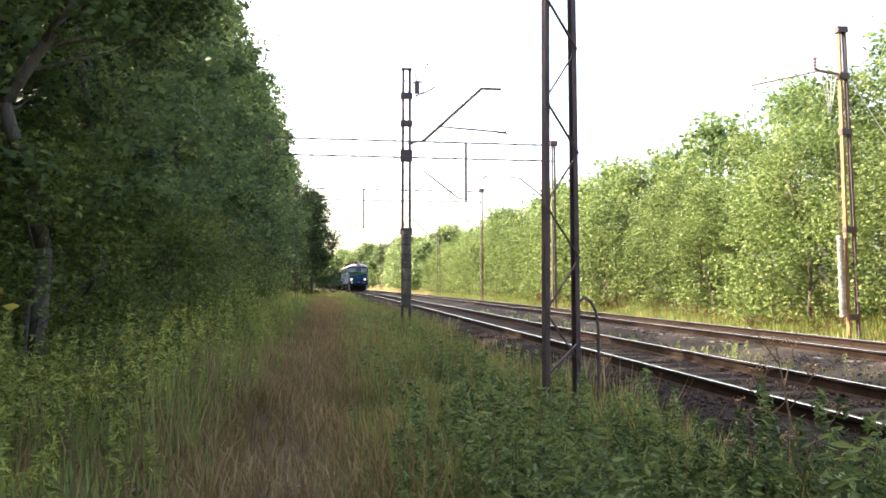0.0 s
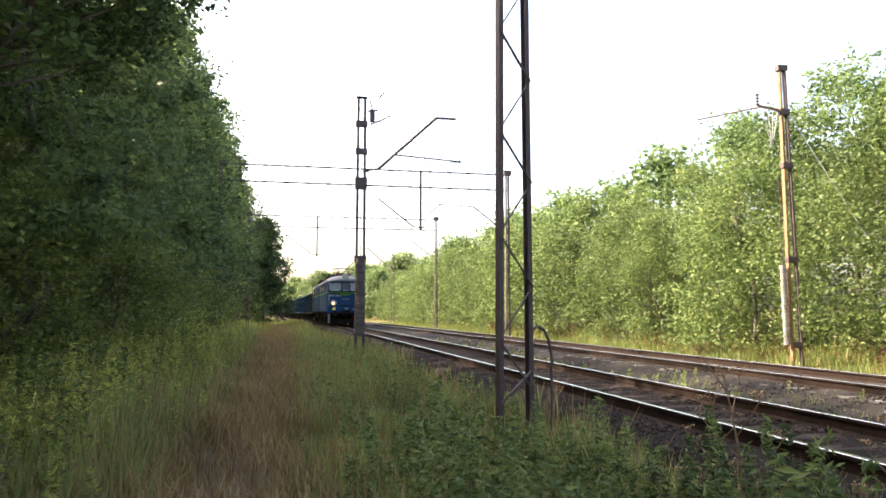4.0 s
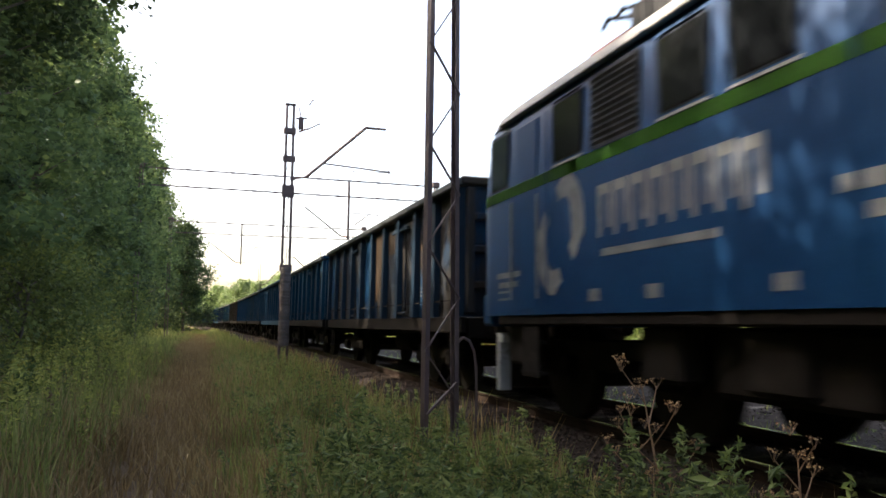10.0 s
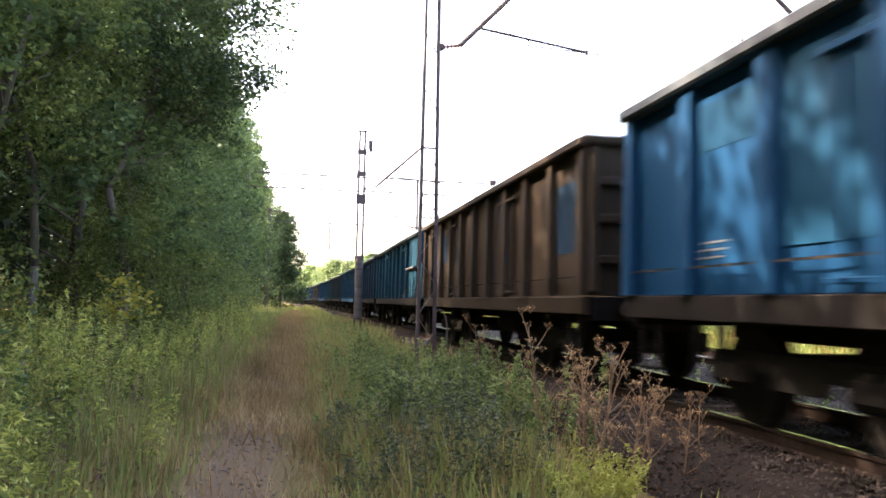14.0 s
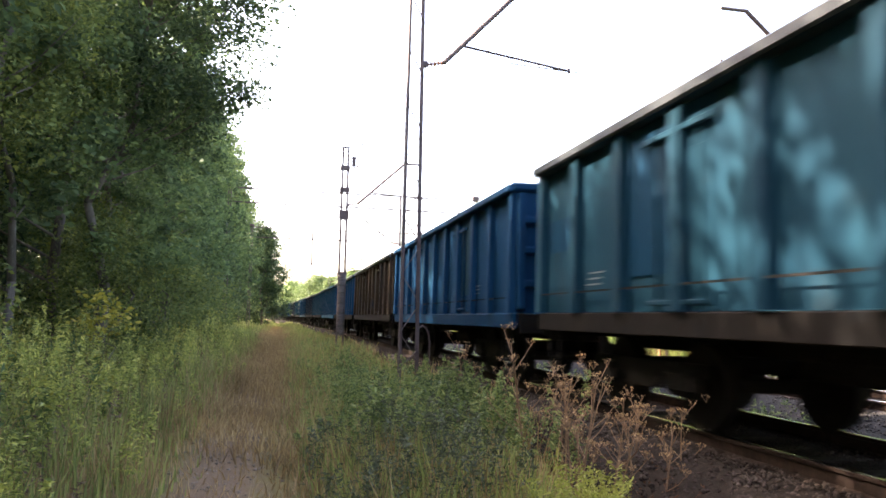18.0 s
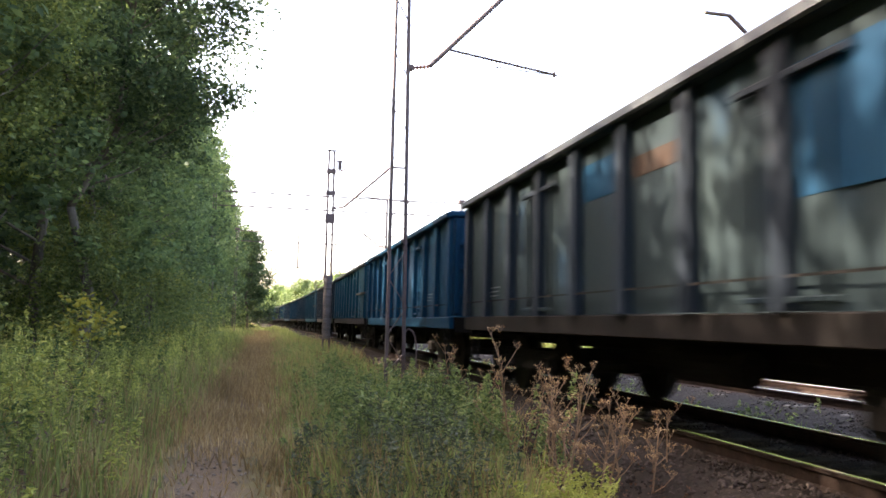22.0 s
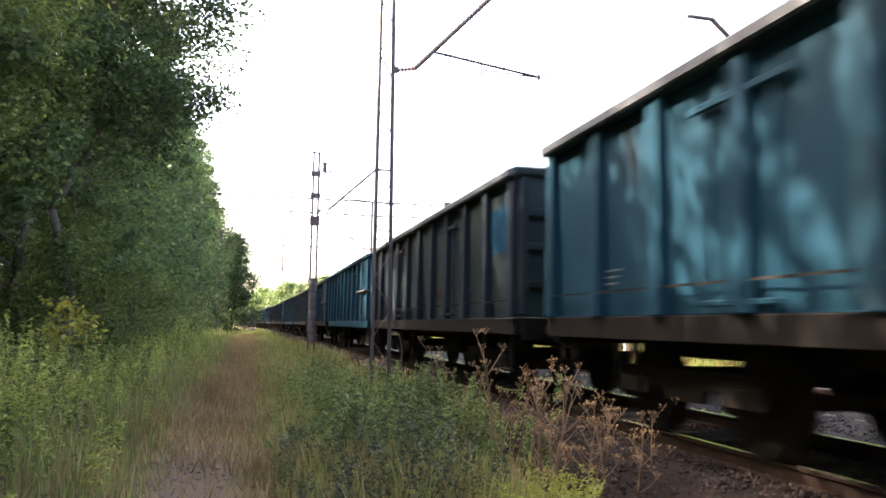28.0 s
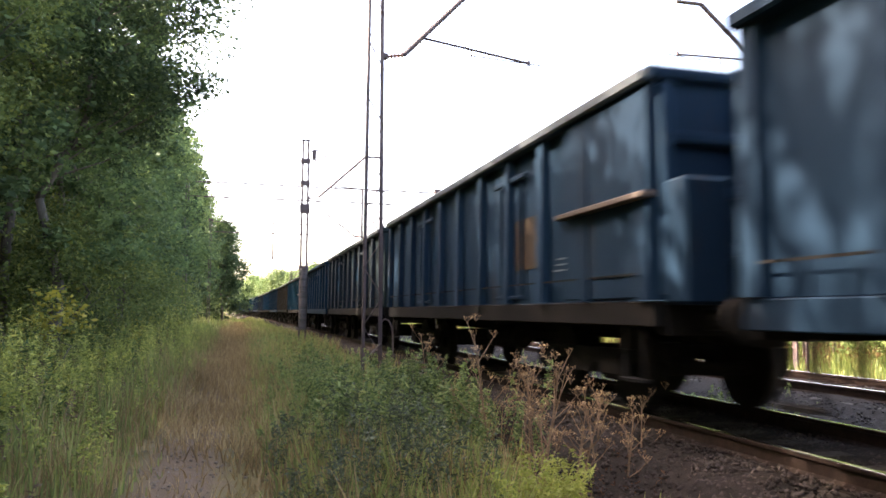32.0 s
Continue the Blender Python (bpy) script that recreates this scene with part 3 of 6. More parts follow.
def make_forest():
    rnd = random.Random(11)
    tall = [tree_meshes(s, 13.8, 3.5, 2.5, 190, 26000, 0.175, "leaves_forest", spread=0.27, crest=5, airy=0.3) for s in (1, 2, 5)]
    dark = [tree_meshes(s, 13.0, 3.6, 0.4, 90, 9500, 0.3, "leaves_inner_shade", spread=0.66, crest=4, airy=0.85) for s in (3, 4)]
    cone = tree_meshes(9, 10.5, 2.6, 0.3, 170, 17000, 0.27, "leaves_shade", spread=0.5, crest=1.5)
    shrub = [tree_meshes(s, 3.6, 1.7, 0.2, 46, 6500, 0.11, "leaves_edge_lit", spread=0.32, trunk_r=0.05) for s in (7, 8)]
    oak = "tall broad-leaved forest-edge tree with dense dark green foliage"
    deep = "forest tree, shade put into its deep green leaf colour"
    bush = "leafy green shrub at the foot of the forest edge"
    edge = ((-7.2, 9.3, 1.0), (-6.4, 14.0, 0.97), (-5.1, 18.5, 0.9), (-5.4, 24, 0.93), (-6.0, 30, 1.0), (-6.4, 36.5, 1.0), (-6.6, 43.5, 1.08), (-6.8, 51, 1.12), (-7.0, 60, 1.18), (-7.2, 70, 1.2), (-7.5, 82, 1.22))
    for i, (x, y, s) in enumerate(edge):
        plant_tree("forest_tree", tall[i % 3], x, y, rnd.uniform(0, 360), s, oak, "forest edge trees")
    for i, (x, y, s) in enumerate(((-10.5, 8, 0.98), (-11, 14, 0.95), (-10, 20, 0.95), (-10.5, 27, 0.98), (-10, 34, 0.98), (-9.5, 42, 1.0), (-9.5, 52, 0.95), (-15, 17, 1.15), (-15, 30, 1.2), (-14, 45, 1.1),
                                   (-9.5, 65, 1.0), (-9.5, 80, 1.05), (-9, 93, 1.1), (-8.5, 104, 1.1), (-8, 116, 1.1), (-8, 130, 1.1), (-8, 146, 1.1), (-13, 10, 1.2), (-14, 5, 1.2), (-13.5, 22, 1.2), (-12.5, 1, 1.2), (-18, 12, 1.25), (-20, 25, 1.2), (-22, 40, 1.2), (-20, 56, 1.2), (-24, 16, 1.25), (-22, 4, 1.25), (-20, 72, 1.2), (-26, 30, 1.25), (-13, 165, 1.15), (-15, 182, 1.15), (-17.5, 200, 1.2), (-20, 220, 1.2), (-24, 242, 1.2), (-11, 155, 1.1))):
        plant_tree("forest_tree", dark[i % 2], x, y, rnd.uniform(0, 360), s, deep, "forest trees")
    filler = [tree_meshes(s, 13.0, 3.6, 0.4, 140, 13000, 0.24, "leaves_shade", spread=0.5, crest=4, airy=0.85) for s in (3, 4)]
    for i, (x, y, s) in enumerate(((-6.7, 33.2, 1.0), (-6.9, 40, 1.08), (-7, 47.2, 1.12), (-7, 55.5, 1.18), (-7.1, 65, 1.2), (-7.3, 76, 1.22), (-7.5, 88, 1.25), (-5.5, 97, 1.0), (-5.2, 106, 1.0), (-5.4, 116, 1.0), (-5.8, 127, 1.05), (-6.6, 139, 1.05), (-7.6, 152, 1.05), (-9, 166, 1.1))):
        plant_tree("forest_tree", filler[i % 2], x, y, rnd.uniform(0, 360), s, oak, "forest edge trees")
    plant_tree("forest_tree", cone, -2.3, 88, 40, 1.1, "dark slender tree standing out at the forest's far end", "forest edge trees")
    # slender stems at the near end of the edge, crowns high up
    slim = [tree_meshes(s, 11.5, 2.0, 4.4, 70, 15000, 0.105, "leaves_edge_lit", spread=0.36, trunk_r=0.11, lean=0.4) for s in (12, 13)]
    for i, (x, y, s, a) in enumerate(((-4.75, 11.6, 0.88, 20), (-5.1, 12.8, 0.9, 150), (-4.9, 14.8, 0.85, 250))):
        plant_tree("slender_tree", slim[i % 2], x, y, a, s, "slender tree with a bare grey-brown stem and high crown", "slender trees")
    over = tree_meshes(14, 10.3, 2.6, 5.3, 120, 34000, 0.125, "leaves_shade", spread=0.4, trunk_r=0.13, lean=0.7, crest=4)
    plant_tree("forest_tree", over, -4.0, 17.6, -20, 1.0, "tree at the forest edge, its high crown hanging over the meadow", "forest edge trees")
    sapling = tree_meshes(15, 1.5, 0.3, 0.85, 12, 240, 0.09, "weed_yellow", spread=0.14, trunk_r=0.012)
    plant_tree("sapling", sapling, -2.72, 12.2, 0, 1.14, "small sapling with yellowing leaves in the meadow", "saplings", "sapling")
    # unseen trees added beside and behind the camera, whose shade lies over the path
    for i, (x, y, s) in enumerate(((-8.5, 3.5, 1.1), (-8.5, -3, 1.1), (-9, -10, 1.0), (-8, -18, 1.0))):
        plant_tree("forest_tree", tall[i % 3], x, y, rnd.uniform(0, 360), s, oak, "forest edge trees")
    for i, (x, y, s) in enumerate(((-6.9, 8.4, 0.9), (-6.0, 12.4, 1.0), (-6.8, 10.6, 1.0), (-5.0, 21.4, 1.15), (-5.2, 26, 1.2), (-5.3, 30.6, 1.2), (-4.0, 17.3, 0.85), (-4.2, 19.5, 0.9), (-3.6, 23.5, 1.0), (-4.3, 28, 1.0), (-4.4, 33, 0.95), (-4.7, 39.5, 1.1), (-4.8, 47, 1.1), (-4.8, 56, 1.1))):
        plant_tree("shrub", shrub[i % 2], x, y, rnd.uniform(0, 360), s, bush, "forest edge shrubs", "shrub")
    # the bank of young trees beyond the second track, in full sun
    young = [tree_meshes(s, 7.0, 2.3, 0.15, 85, 11000, 0.155, "leaves_sunny", spread=0.5, trunk_r=0.08) for s in (21, 22, 23)]
    back = [tree_meshes(s, 9.5, 3.0, 1.0, 70, 12000, 0.2, "leaves_forest", spread=0.55, trunk_r=0.12) for s in (31, 32)]
    young_far = [tree_meshes(s, 7.0, 2.3, 0.15, 70, 3800, 0.27, "leaves_sunny", spread=0.5, trunk_r=0.08) for s in (24, 25)]
    back_far = tree_meshes(33, 9.5, 3.0, 1.0, 55, 3200, 0.42, "leaves_forest", spread=0.7, trunk_r=0.12)
    lab1 = "sunlit young tree, bright green foliage down to the ground"
    lab2 = "darker green grown tree rising behind the sunlit bank"
    y, k = 12.0, 0
    while y < 125:
        x = 15.8 + rnd.uniform(-0.5, 0.6)
        plant_tree("young_tree", young[k % 3] if y < 42 else young_far[k % 2], x, y, rnd.uniform(0, 360), rnd.uniform(0.72, 0.95), lab1, "young trees on the bank")
        if k % 2 == 0:
            plant_tree("young_tree", young[(k + 1) % 3] if y < 42 else young_far[k % 4 // 2], x + 2.6, y + 1.2, rnd.uniform(0, 360), rnd.uniform(0.95, 1.15), lab1, "young trees on the bank")
        if k % 2 == 1:
            plant_tree("bank_tree", back[k % 4 // 2] if y < 42 else back_far, x + 5.6, y + rnd.uniform(-1, 1), rnd.uniform(0, 360), rnd.uniform(0.92, 1.06) * (1.14 if y < 24 else 1.02), lab2, "grown trees behind the bank")
        y += 2.5 + y * 0.02
        k += 1
    # unseen woods added behind the camera, on both sides and across the line
    # they keep sky light off the wagon faces turned to the camera
    for i, (x, y, s) in enumerate(((-9, -26, 1.0), (-8, -34, 1.0), (-5, -42, 1.05), (1, -47, 1.05), (7, -50, 1.1), (13, -48, 1.05), (19, -42, 1.0), (-13, -20, 1.1), (-12, -8, 1.1), (-2, -53, 1.15), (10, -57, 1.15))):
        plant_tree("forest_tree", dark[i % 2], x, y, rnd.uniform(0, 360), s, deep, "forest trees")
    for i in range(10):
        plant_tree("bank_tree", back_far, 18.5 + 2.2 * (i % 2), 9.0 - 5.0 * i, rnd.uniform(0, 360), rnd.uniform(0.95, 1.15), lab2, "grown trees behind the bank")
    # loose leaves added to close sky gaps, their dark colour standing for shade
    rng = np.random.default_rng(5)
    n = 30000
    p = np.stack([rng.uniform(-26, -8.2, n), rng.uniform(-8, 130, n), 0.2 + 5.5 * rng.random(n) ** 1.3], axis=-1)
    tagged(new("forest_undergrowth", leaves("forest_undergrowth", p, 0.42, "leaves_inner_shade", rng)), "dark leaf backing inside the forest, shade put into its colour", "undergrowth", kind="stuff")
    far = [tree_meshes(s, 12, 5, 0.5, 70, 8000, 0.7, "leaves_far", spread=1.1, trunk_r=0.2) for s in (41, 42)]
    for k, (x, y, s) in enumerate(((4, 330, 1.3), (9, 322, 1.2), (14, 310, 1.4), (20, 300, 1.3), (26, 290, 1.4), (32, 280, 1.4), (-1, 350, 1.2), (4, 350, 1.2), (-24, 325, 1.3), (22, 230, 1.2), (40, 260, 1.6), (16.5, 140, 0.7), (17, 155, 0.75), (17, 175, 0.8), (18, 200, 0.9), (22, 150, 0.9), (-22, 300, 1.6))):
        plant_tree("distant_tree", far[k % 2], x, y, rnd.uniform(0, 360), s, "pale sunlit distant tree at the end of the line", "distant trees")


# ---- overhead line ----


def lattice(t, h, w0, w1, depth, mat_name, step=0.62, flange=0.05):
    """Two channels joined by a zigzag of flat bars on both faces."""
    for s in (-1, 1):
        part("leg", channel(bmesh.new(), (s * w0 / 2, 0, -0.7), (s * w1 / 2, 0, h), flange, depth, side=-s), mat_name, t)
    z, s = 0.25, 1
    while z + step < h:
        wa, wb = w0 + (w1 - w0) * z / h, w0 + (w1 - w0) * (z + step) / h
        bm = bmesh.new()
        bar(bm, (s * wa / 2, -depth / 2, z), (-s * wb / 2, -depth / 2, z + step), 0.04, 0.014)
        part("lacing_bar", bm, mat_name, t)
        z, s = z + step, -s
    part("cap_plate", box(bmesh.new(), (0, 0, h + 0.015), (w1 + 0.06, depth + 0.05, 0.03)), mat_name, t)


def insulator(t, a, b, n=5):
    a, b = Vector(a), Vector(b)
    bm = bmesh.new()
    rod(bm, a, b, 0.022, n=8)
    d = b - a
    for i in range(n):
        p = a + d * ((i + 0.5) / n)
        rod(bm, p - d.normalized() * 0.012, p + d.normalized() * 0.012, 0.062, 0.045, 10)
    part("insulator", bm, "insulator", t, "brown ribbed insulator")


def cantilever(t, x0, side, z=6.0, reach=2.45, rise=1.95, flat=0.7, mat_name="mast_steel", f=0.27, steady=2.3):
    """Bracket tube rising from the mast over the track, with its steady arm."""
    s = side
    a, b = Vector((x0 + s * 0.06, 0, z)), Vector((x0 + s * 0.45, 0, z + 0.08))
    part("bracket_foot", box(bmesh.new(), (x0 + s * 0.03, 0, z), (0.1, 0.14, 0.12), bevel=0.01), mat_name, t)
    insulator(t, a, b)
    top = Vector((x0 + s * reach, 0, z + rise))
    part("bracket_tube", rod(bmesh.new(), b, top, 0.052, n=10), mat_name, t)
    part("top_tube", rod(bmesh.new(), top - Vector((s * 0.02, 0, 0)), top + Vector((s * flat, 0, 0.0)), 0.045, n=10), mat_name, t)
    j = b.lerp(top, f)
    end = j + Vector((s * steady, 0, -0.14 - (steady - 2.3) * 0.8))
    part("steady_arm", rod(bmesh.new(), j, end, 0.028, n=8), mat_name, t)
    part("drop_clip", bar(bmesh.new(), j.lerp(end, 0.45), j.lerp(end, 0.45) - Vector((0, 0, 0.28)), 0.02), mat_name, t)
    part("registration_arm", rod(bmesh.new(), j.lerp(end, 0.45) - Vector((0, 0, 0.14)), end + Vector((s * 0.3, 0, -0.02)), 0.013, n=6), mat_name, t)
    part("wire_clamp", box(bmesh.new(), end, (0.06, 0.05, 0.12), bevel=0.01), mat_name, t)


def weights(t, x, y, z0, z1, r, mat_name, n):
    step = (z1 - z0) / n
    me = mesh_of("weight", rod(bmesh.new(), (0, 0, 0.004), (0, 0, step - 0.006), r, n=14), mat_name)
    for i in range(n):
        w = part("weight", me, "", t)
        w.location = (x + 0.008 * math.sin(i * 2.3), y, z0 + i * step)
    part("weight_rod", rod(bmesh.new(), (x, y, z0 - 0.15), (x, y, z1 + 2.4), 0.012, n=6), "mast_steel", t)


def plates(t, zs, w, mat_name, h=0.2):
    for z in zs:
        part("tie_plate", box(bmesh.new(), (0, 0, z), (w, 0.17, h), bevel=0.008), mat_name, t)


def make_masts():
    m1 = thing("catenary_mast", pose(2.55, 15.0, -0.05, 0, 0, 2), "dark brown lattice catenary mast of two riveted channels", "mast", "catenary masts")
    lattice(m1, 9.6, 0.42, 0.31, 0.15, "mast_steel", 0.6)
    cantilever(m1, 0.17, 1, 6.55, rise=2.2, f=0.2, steady=2.5)
    bm = bmesh.new()
    pts = [(0.18, -0.02, 0.93), (0.27, -0.02, 1.0), (0.35, -0.02, 0.96), (0.41, -0.02, 0.84), (0.44, -0.02, 0.66), (0.44, -0.02, 0.2), (0.42, -0.02, -0.6)]
    for a, b in zip(pts, pts[1:]):
        rod(bm, a, b, 0.017, n=8)
    part("earthing_cable", bm, "mast_steel", m1, "bent black cable loop at the foot")
    part("foot_bar", bar(bmesh.new(), (-0.18, -0.085, 0.15), (0.18, -0.085, 0.5), 0.05, 0.02), "mast_steel", m1)
    m2 = thing("catenary_mast", pose(2.4, 31.5, -0.1), "grey lattice tension mast with a stack of iron weights", "mast", "catenary masts")
    lattice(m2, 8.5, 0.34, 0.30, 0.16, "mast_steel", 0.9, 0.075)
    plates(m2, (7.6, 6.65, 5.65, 5.45, 3.0), 0.4, "mast_steel")
    cantilever(m2, 0.14, 1, 6.0)
    weights(m2, 0.0, -0.16, 0.45, 3.0, 0.16, "iron_weight", 24)
    part("weight_guide", bar(bmesh.new(), (-0.28, -0.2, 0.5), (0.28, -0.2, 0.5), 0.05), "mast_steel", m2)
    insulator(m2, (0.3, 0, 7.6), (0.62, 0, 7.75), 4)
    part("switch_box", box(bmesh.new(), (0.36, 0, 7.9), (0.16, 0.16, 0.42), bevel=0.02), "mast_steel", m2)
    part("switch_arm", bar(bmesh.new(), (0.2, 0, 8.05), (0.55, 0, 8.1), 0.05), "mast_steel", m2)
    part("switch_horn", rod(bmesh.new(), (0.36, 0, 8.1), (0.28, 0, 8.45), 0.02, n=6), "mast_steel", m2)
    part("switch_horn", rod(bmesh.new(), (0.6, 0, 8.55), (0.75, 0, 8.75), 0.025, n=6), "mast_steel", m2)
    part("switch_horn", rod(bmesh.new(), (0.6, 0, 7.72), (1.0, 0, 7.95), 0.025, n=6), "mast_steel", m2)
    # leaning tension mast of the second track
    m3 = thing("catenary_mast", pose(13.52, 24.5, -0.35, 0, -1.0, 0), "rusty leaning tension mast with pale ring weights and a guy wire", "mast", "catenary masts")
    for s, mat_name in ((-1, "mast_rust"), (1, "mast_steel")):
        part("leg", channel(bmesh.new(), (s * 0.17, 0, -0.6), (s * 0.1, 0, 8.3), 0.05, 0.12, side=-s), mat_name, m3)
    plates(m3, (8.25, 7.0, 5.5, 2.9, 0.6), 0.3, "mast_steel", 0.16)
    weights(m3, -0.28, 0.0, 0.6, 2.75, 0.085, "pale_weight", 22)
    part("pulley_arm", bar(bmesh.new(), (-0.12, 0, 7.05), (-0.8, 0, 7.15), 0.06), "mast_rust", m3)
    bm = bmesh.new()
    for a in (-0.62, -0.48, -0.34, -0.2):
        rod(bm, (a, 0, 7.0), (-0.42 + (a + 0.41) * 0.1, 0, 6.0), 0.012, n=6)
    part("pulley_ropes", bm, "wire_metal", m3)
    insulator(m3, (-0.8, 0, 7.15), (-0.8, 0, 7.5), 4)
    part("anchor_rope", rod(bmesh.new(), (-0.8, 0, 7.1), (-2.4, 0.4, 6.8), 0.02, n=6), "mast_rust", m3)
    part("guy_wire", rod(bmesh.new(), (0.14, 0, 7.0), (2.2, -2.6, 0.1), 0.013, n=6), "wire_metal", m3, "thin pale guy wire")
    # mast beyond the second track, opposite the near one
    m4 = thing("catenary_mast", pose(13.45, 15.5, -0.2), "dark steel lattice mast beside the second track", "mast", "catenary masts")
    lattice(m4, 9.4, 0.36, 0.27, 0.15, "mast_steel", 0.7)
    cantilever(m4, -0.15, -1, 7.2, rise=1.8, f=0.25, steady=2.2)
    for y, x0, x1, drop in ((47.0, -3.5, 12.3, 7.25), (68.0, -3.0, 12.4, 2.4)):
        g = thing("portal_gantry", pose(0, y, -0.1), "steel catenary portal with two thin beams spanning both tracks", "portal", "portal gantries")
        for x in (x0, x1):
            post = part("post", channel(bmesh.new(), (x - 0.13, 0, -0.6), (x - 0.1, 0, 9.3), 0.06, 0.2, side=1), "mast_steel", g)
            part("post_channel", channel(bmesh.new(), (x + 0.13, 0, -0.6), (x + 0.1, 0, 9.3), 0.06, 0.2, side=-1), "mast_steel", post)
            part("post_head", box(bmesh.new(), (x, 0, 9.2), (0.42, 0.3, 0.3), bevel=0.02), "mast_steel", g)
        for z in (9.1, 8.2):
            bm = bmesh.new()
            bar(bm, (x0, 0, z), (x1, 0, z), 0.05, 0.07)
            for i in range(1, 14):
                box(bm, (x0 + (x1 - x0) * i / 14, 0, z), (0.22, 0.03, 0.11))
            part("beam", bm, "mast_steel", g, "thin batten-plated steel beam")
        part("drop_post", bar(bmesh.new(), (drop, 0, 9.15), (drop, 0, 5.8), 0.12, 0.1), "mast_steel", g)
        for s in (-1, 1):
            insulator(g, (drop + s * 0.05, 0, 5.95), (drop + s * 0.4, 0, 5.98), 4)
        part("bracket_tube", rod(bmesh.new(), (drop - 0.4, 0, 5.98), (drop - 2.4, 0, 7.5), 0.04), "mast_steel", g)
        part("bracket_tube", rod(bmesh.new(), (drop + 0.3, 0, 6.6), (drop + 1.2, 0, 7.3), 0.03), "mast_steel", g)
        part("steady_arm", rod(bmesh.new(), (drop + 0.1, 0, 7.3), (drop + 1.7, 0, 7.25), 0.025), "mast_steel", g)
        part("bracket_tube", rod(bmesh.new(), (x1 - 0.4, 0, 6.0), (x1 - 2.0, 0, 7.2), 0.04), "mast_steel", g)
        part("top_tube", rod(bmesh.new(), (x1 - 2.0, 0, 7.2), (x1 - 2.8, 0, 7.25), 0.03), "mast_steel", g)
    for x, y, s in ((11.0, 84, -1), (6.2, 104, 1)):
        m = thing("catenary_mast", pose(x, y, -0.1), "distant thin dark catenary mast", "mast", "catenary masts")
        lattice(m, 8.6, 0.34, 0.26, 0.14, "mast_steel", 1.2)
        cantilever(m, s * 0.15, s, 6.0)

# ---- train ----
WAGON = 14.04
CACHE = {}


def cached(key, build):
    if key not in CACHE:
        CACHE[key] = build()
    return CACHE[key]


def put(name, key, build, parent, at=(0, 0, 0), label="", turn=None):
    ob = part(name, cached(key, build), "", parent, label)
    ob.location = at
    if turn:
        ob.rotation_euler = turn
    return ob


def wheel_mesh(r, mat_name="wheel_steel"):
    bm = bmesh.new()
    rod(bm, (-0.065, 0, 0), (0.065, 0, 0), r, r * 0.99, 18)
    rod(bm, (0.065, 0, 0), (0.095, 0, 0), r * 1.06, r * 1.06, 18)
    rod(bm, (-0.085, 0, 0), (-0.06, 0, 0), r * 0.28, r * 0.35, 8)
    rod(bm, (-0.12, 0, 0), (-0.08, 0, 0), r * 0.2, r * 0.2, 8)
    return mesh_of("wheel", bm, mat_name)


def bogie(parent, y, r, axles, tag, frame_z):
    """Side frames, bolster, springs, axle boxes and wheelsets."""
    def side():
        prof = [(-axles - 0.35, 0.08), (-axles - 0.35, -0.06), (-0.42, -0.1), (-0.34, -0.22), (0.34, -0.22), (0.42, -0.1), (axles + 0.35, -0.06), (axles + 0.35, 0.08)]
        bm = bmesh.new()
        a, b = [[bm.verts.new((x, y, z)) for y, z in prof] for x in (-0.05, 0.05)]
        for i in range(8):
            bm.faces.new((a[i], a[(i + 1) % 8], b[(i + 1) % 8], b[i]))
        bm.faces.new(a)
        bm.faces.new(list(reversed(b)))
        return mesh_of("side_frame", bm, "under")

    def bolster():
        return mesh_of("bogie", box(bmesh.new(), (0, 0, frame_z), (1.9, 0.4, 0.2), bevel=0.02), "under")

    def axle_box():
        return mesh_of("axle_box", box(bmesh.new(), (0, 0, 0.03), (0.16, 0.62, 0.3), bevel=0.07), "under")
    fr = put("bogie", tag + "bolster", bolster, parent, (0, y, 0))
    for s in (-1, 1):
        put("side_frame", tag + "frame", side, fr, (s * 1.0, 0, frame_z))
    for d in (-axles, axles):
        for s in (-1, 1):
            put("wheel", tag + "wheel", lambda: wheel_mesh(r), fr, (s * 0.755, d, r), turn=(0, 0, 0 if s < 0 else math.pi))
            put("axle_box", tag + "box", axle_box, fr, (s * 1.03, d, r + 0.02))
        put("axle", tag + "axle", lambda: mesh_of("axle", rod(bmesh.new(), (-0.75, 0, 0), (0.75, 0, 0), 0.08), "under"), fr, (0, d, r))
    return fr


def buffer_mesh(mat_name):
    bm = bmesh.new()
    rod(bm, (0, 0, 0), (0, -0.32, 0), 0.11, 0.09, 12)
    rod(bm, (0, -0.32, 0), (0, -0.52, 0), 0.07, 0.07, 12)
    rod(bm, (0, -0.52, 0), (0, -0.57, 0), 0.225, 0.21, 18)
    return mesh_of("buffer", bm, mat_name)


PATCHES = {"blue": ("paint_bright", "paint_navy", "paint_grey"), "bright": ("paint_blue", "patch_pale", "paint_teal"), "teal": ("paint_blue", "paint_grey", "paint_teal"),
           "navy": ("paint_blue", "paint_grey", "paint_brown"), "brown": ("paint_navy", "paint_brown", "paint_grey"), "grey": ("patch_pale", "patch_orange", "paint_blue", "paint_blue"),
           "mottled": ("paint_bright", "paint_grey", "patch_pale", "paint_bright", "paint_teal"), "patched": ("paint_bright", "paint_brown", "paint_grey", "paint_brown")}


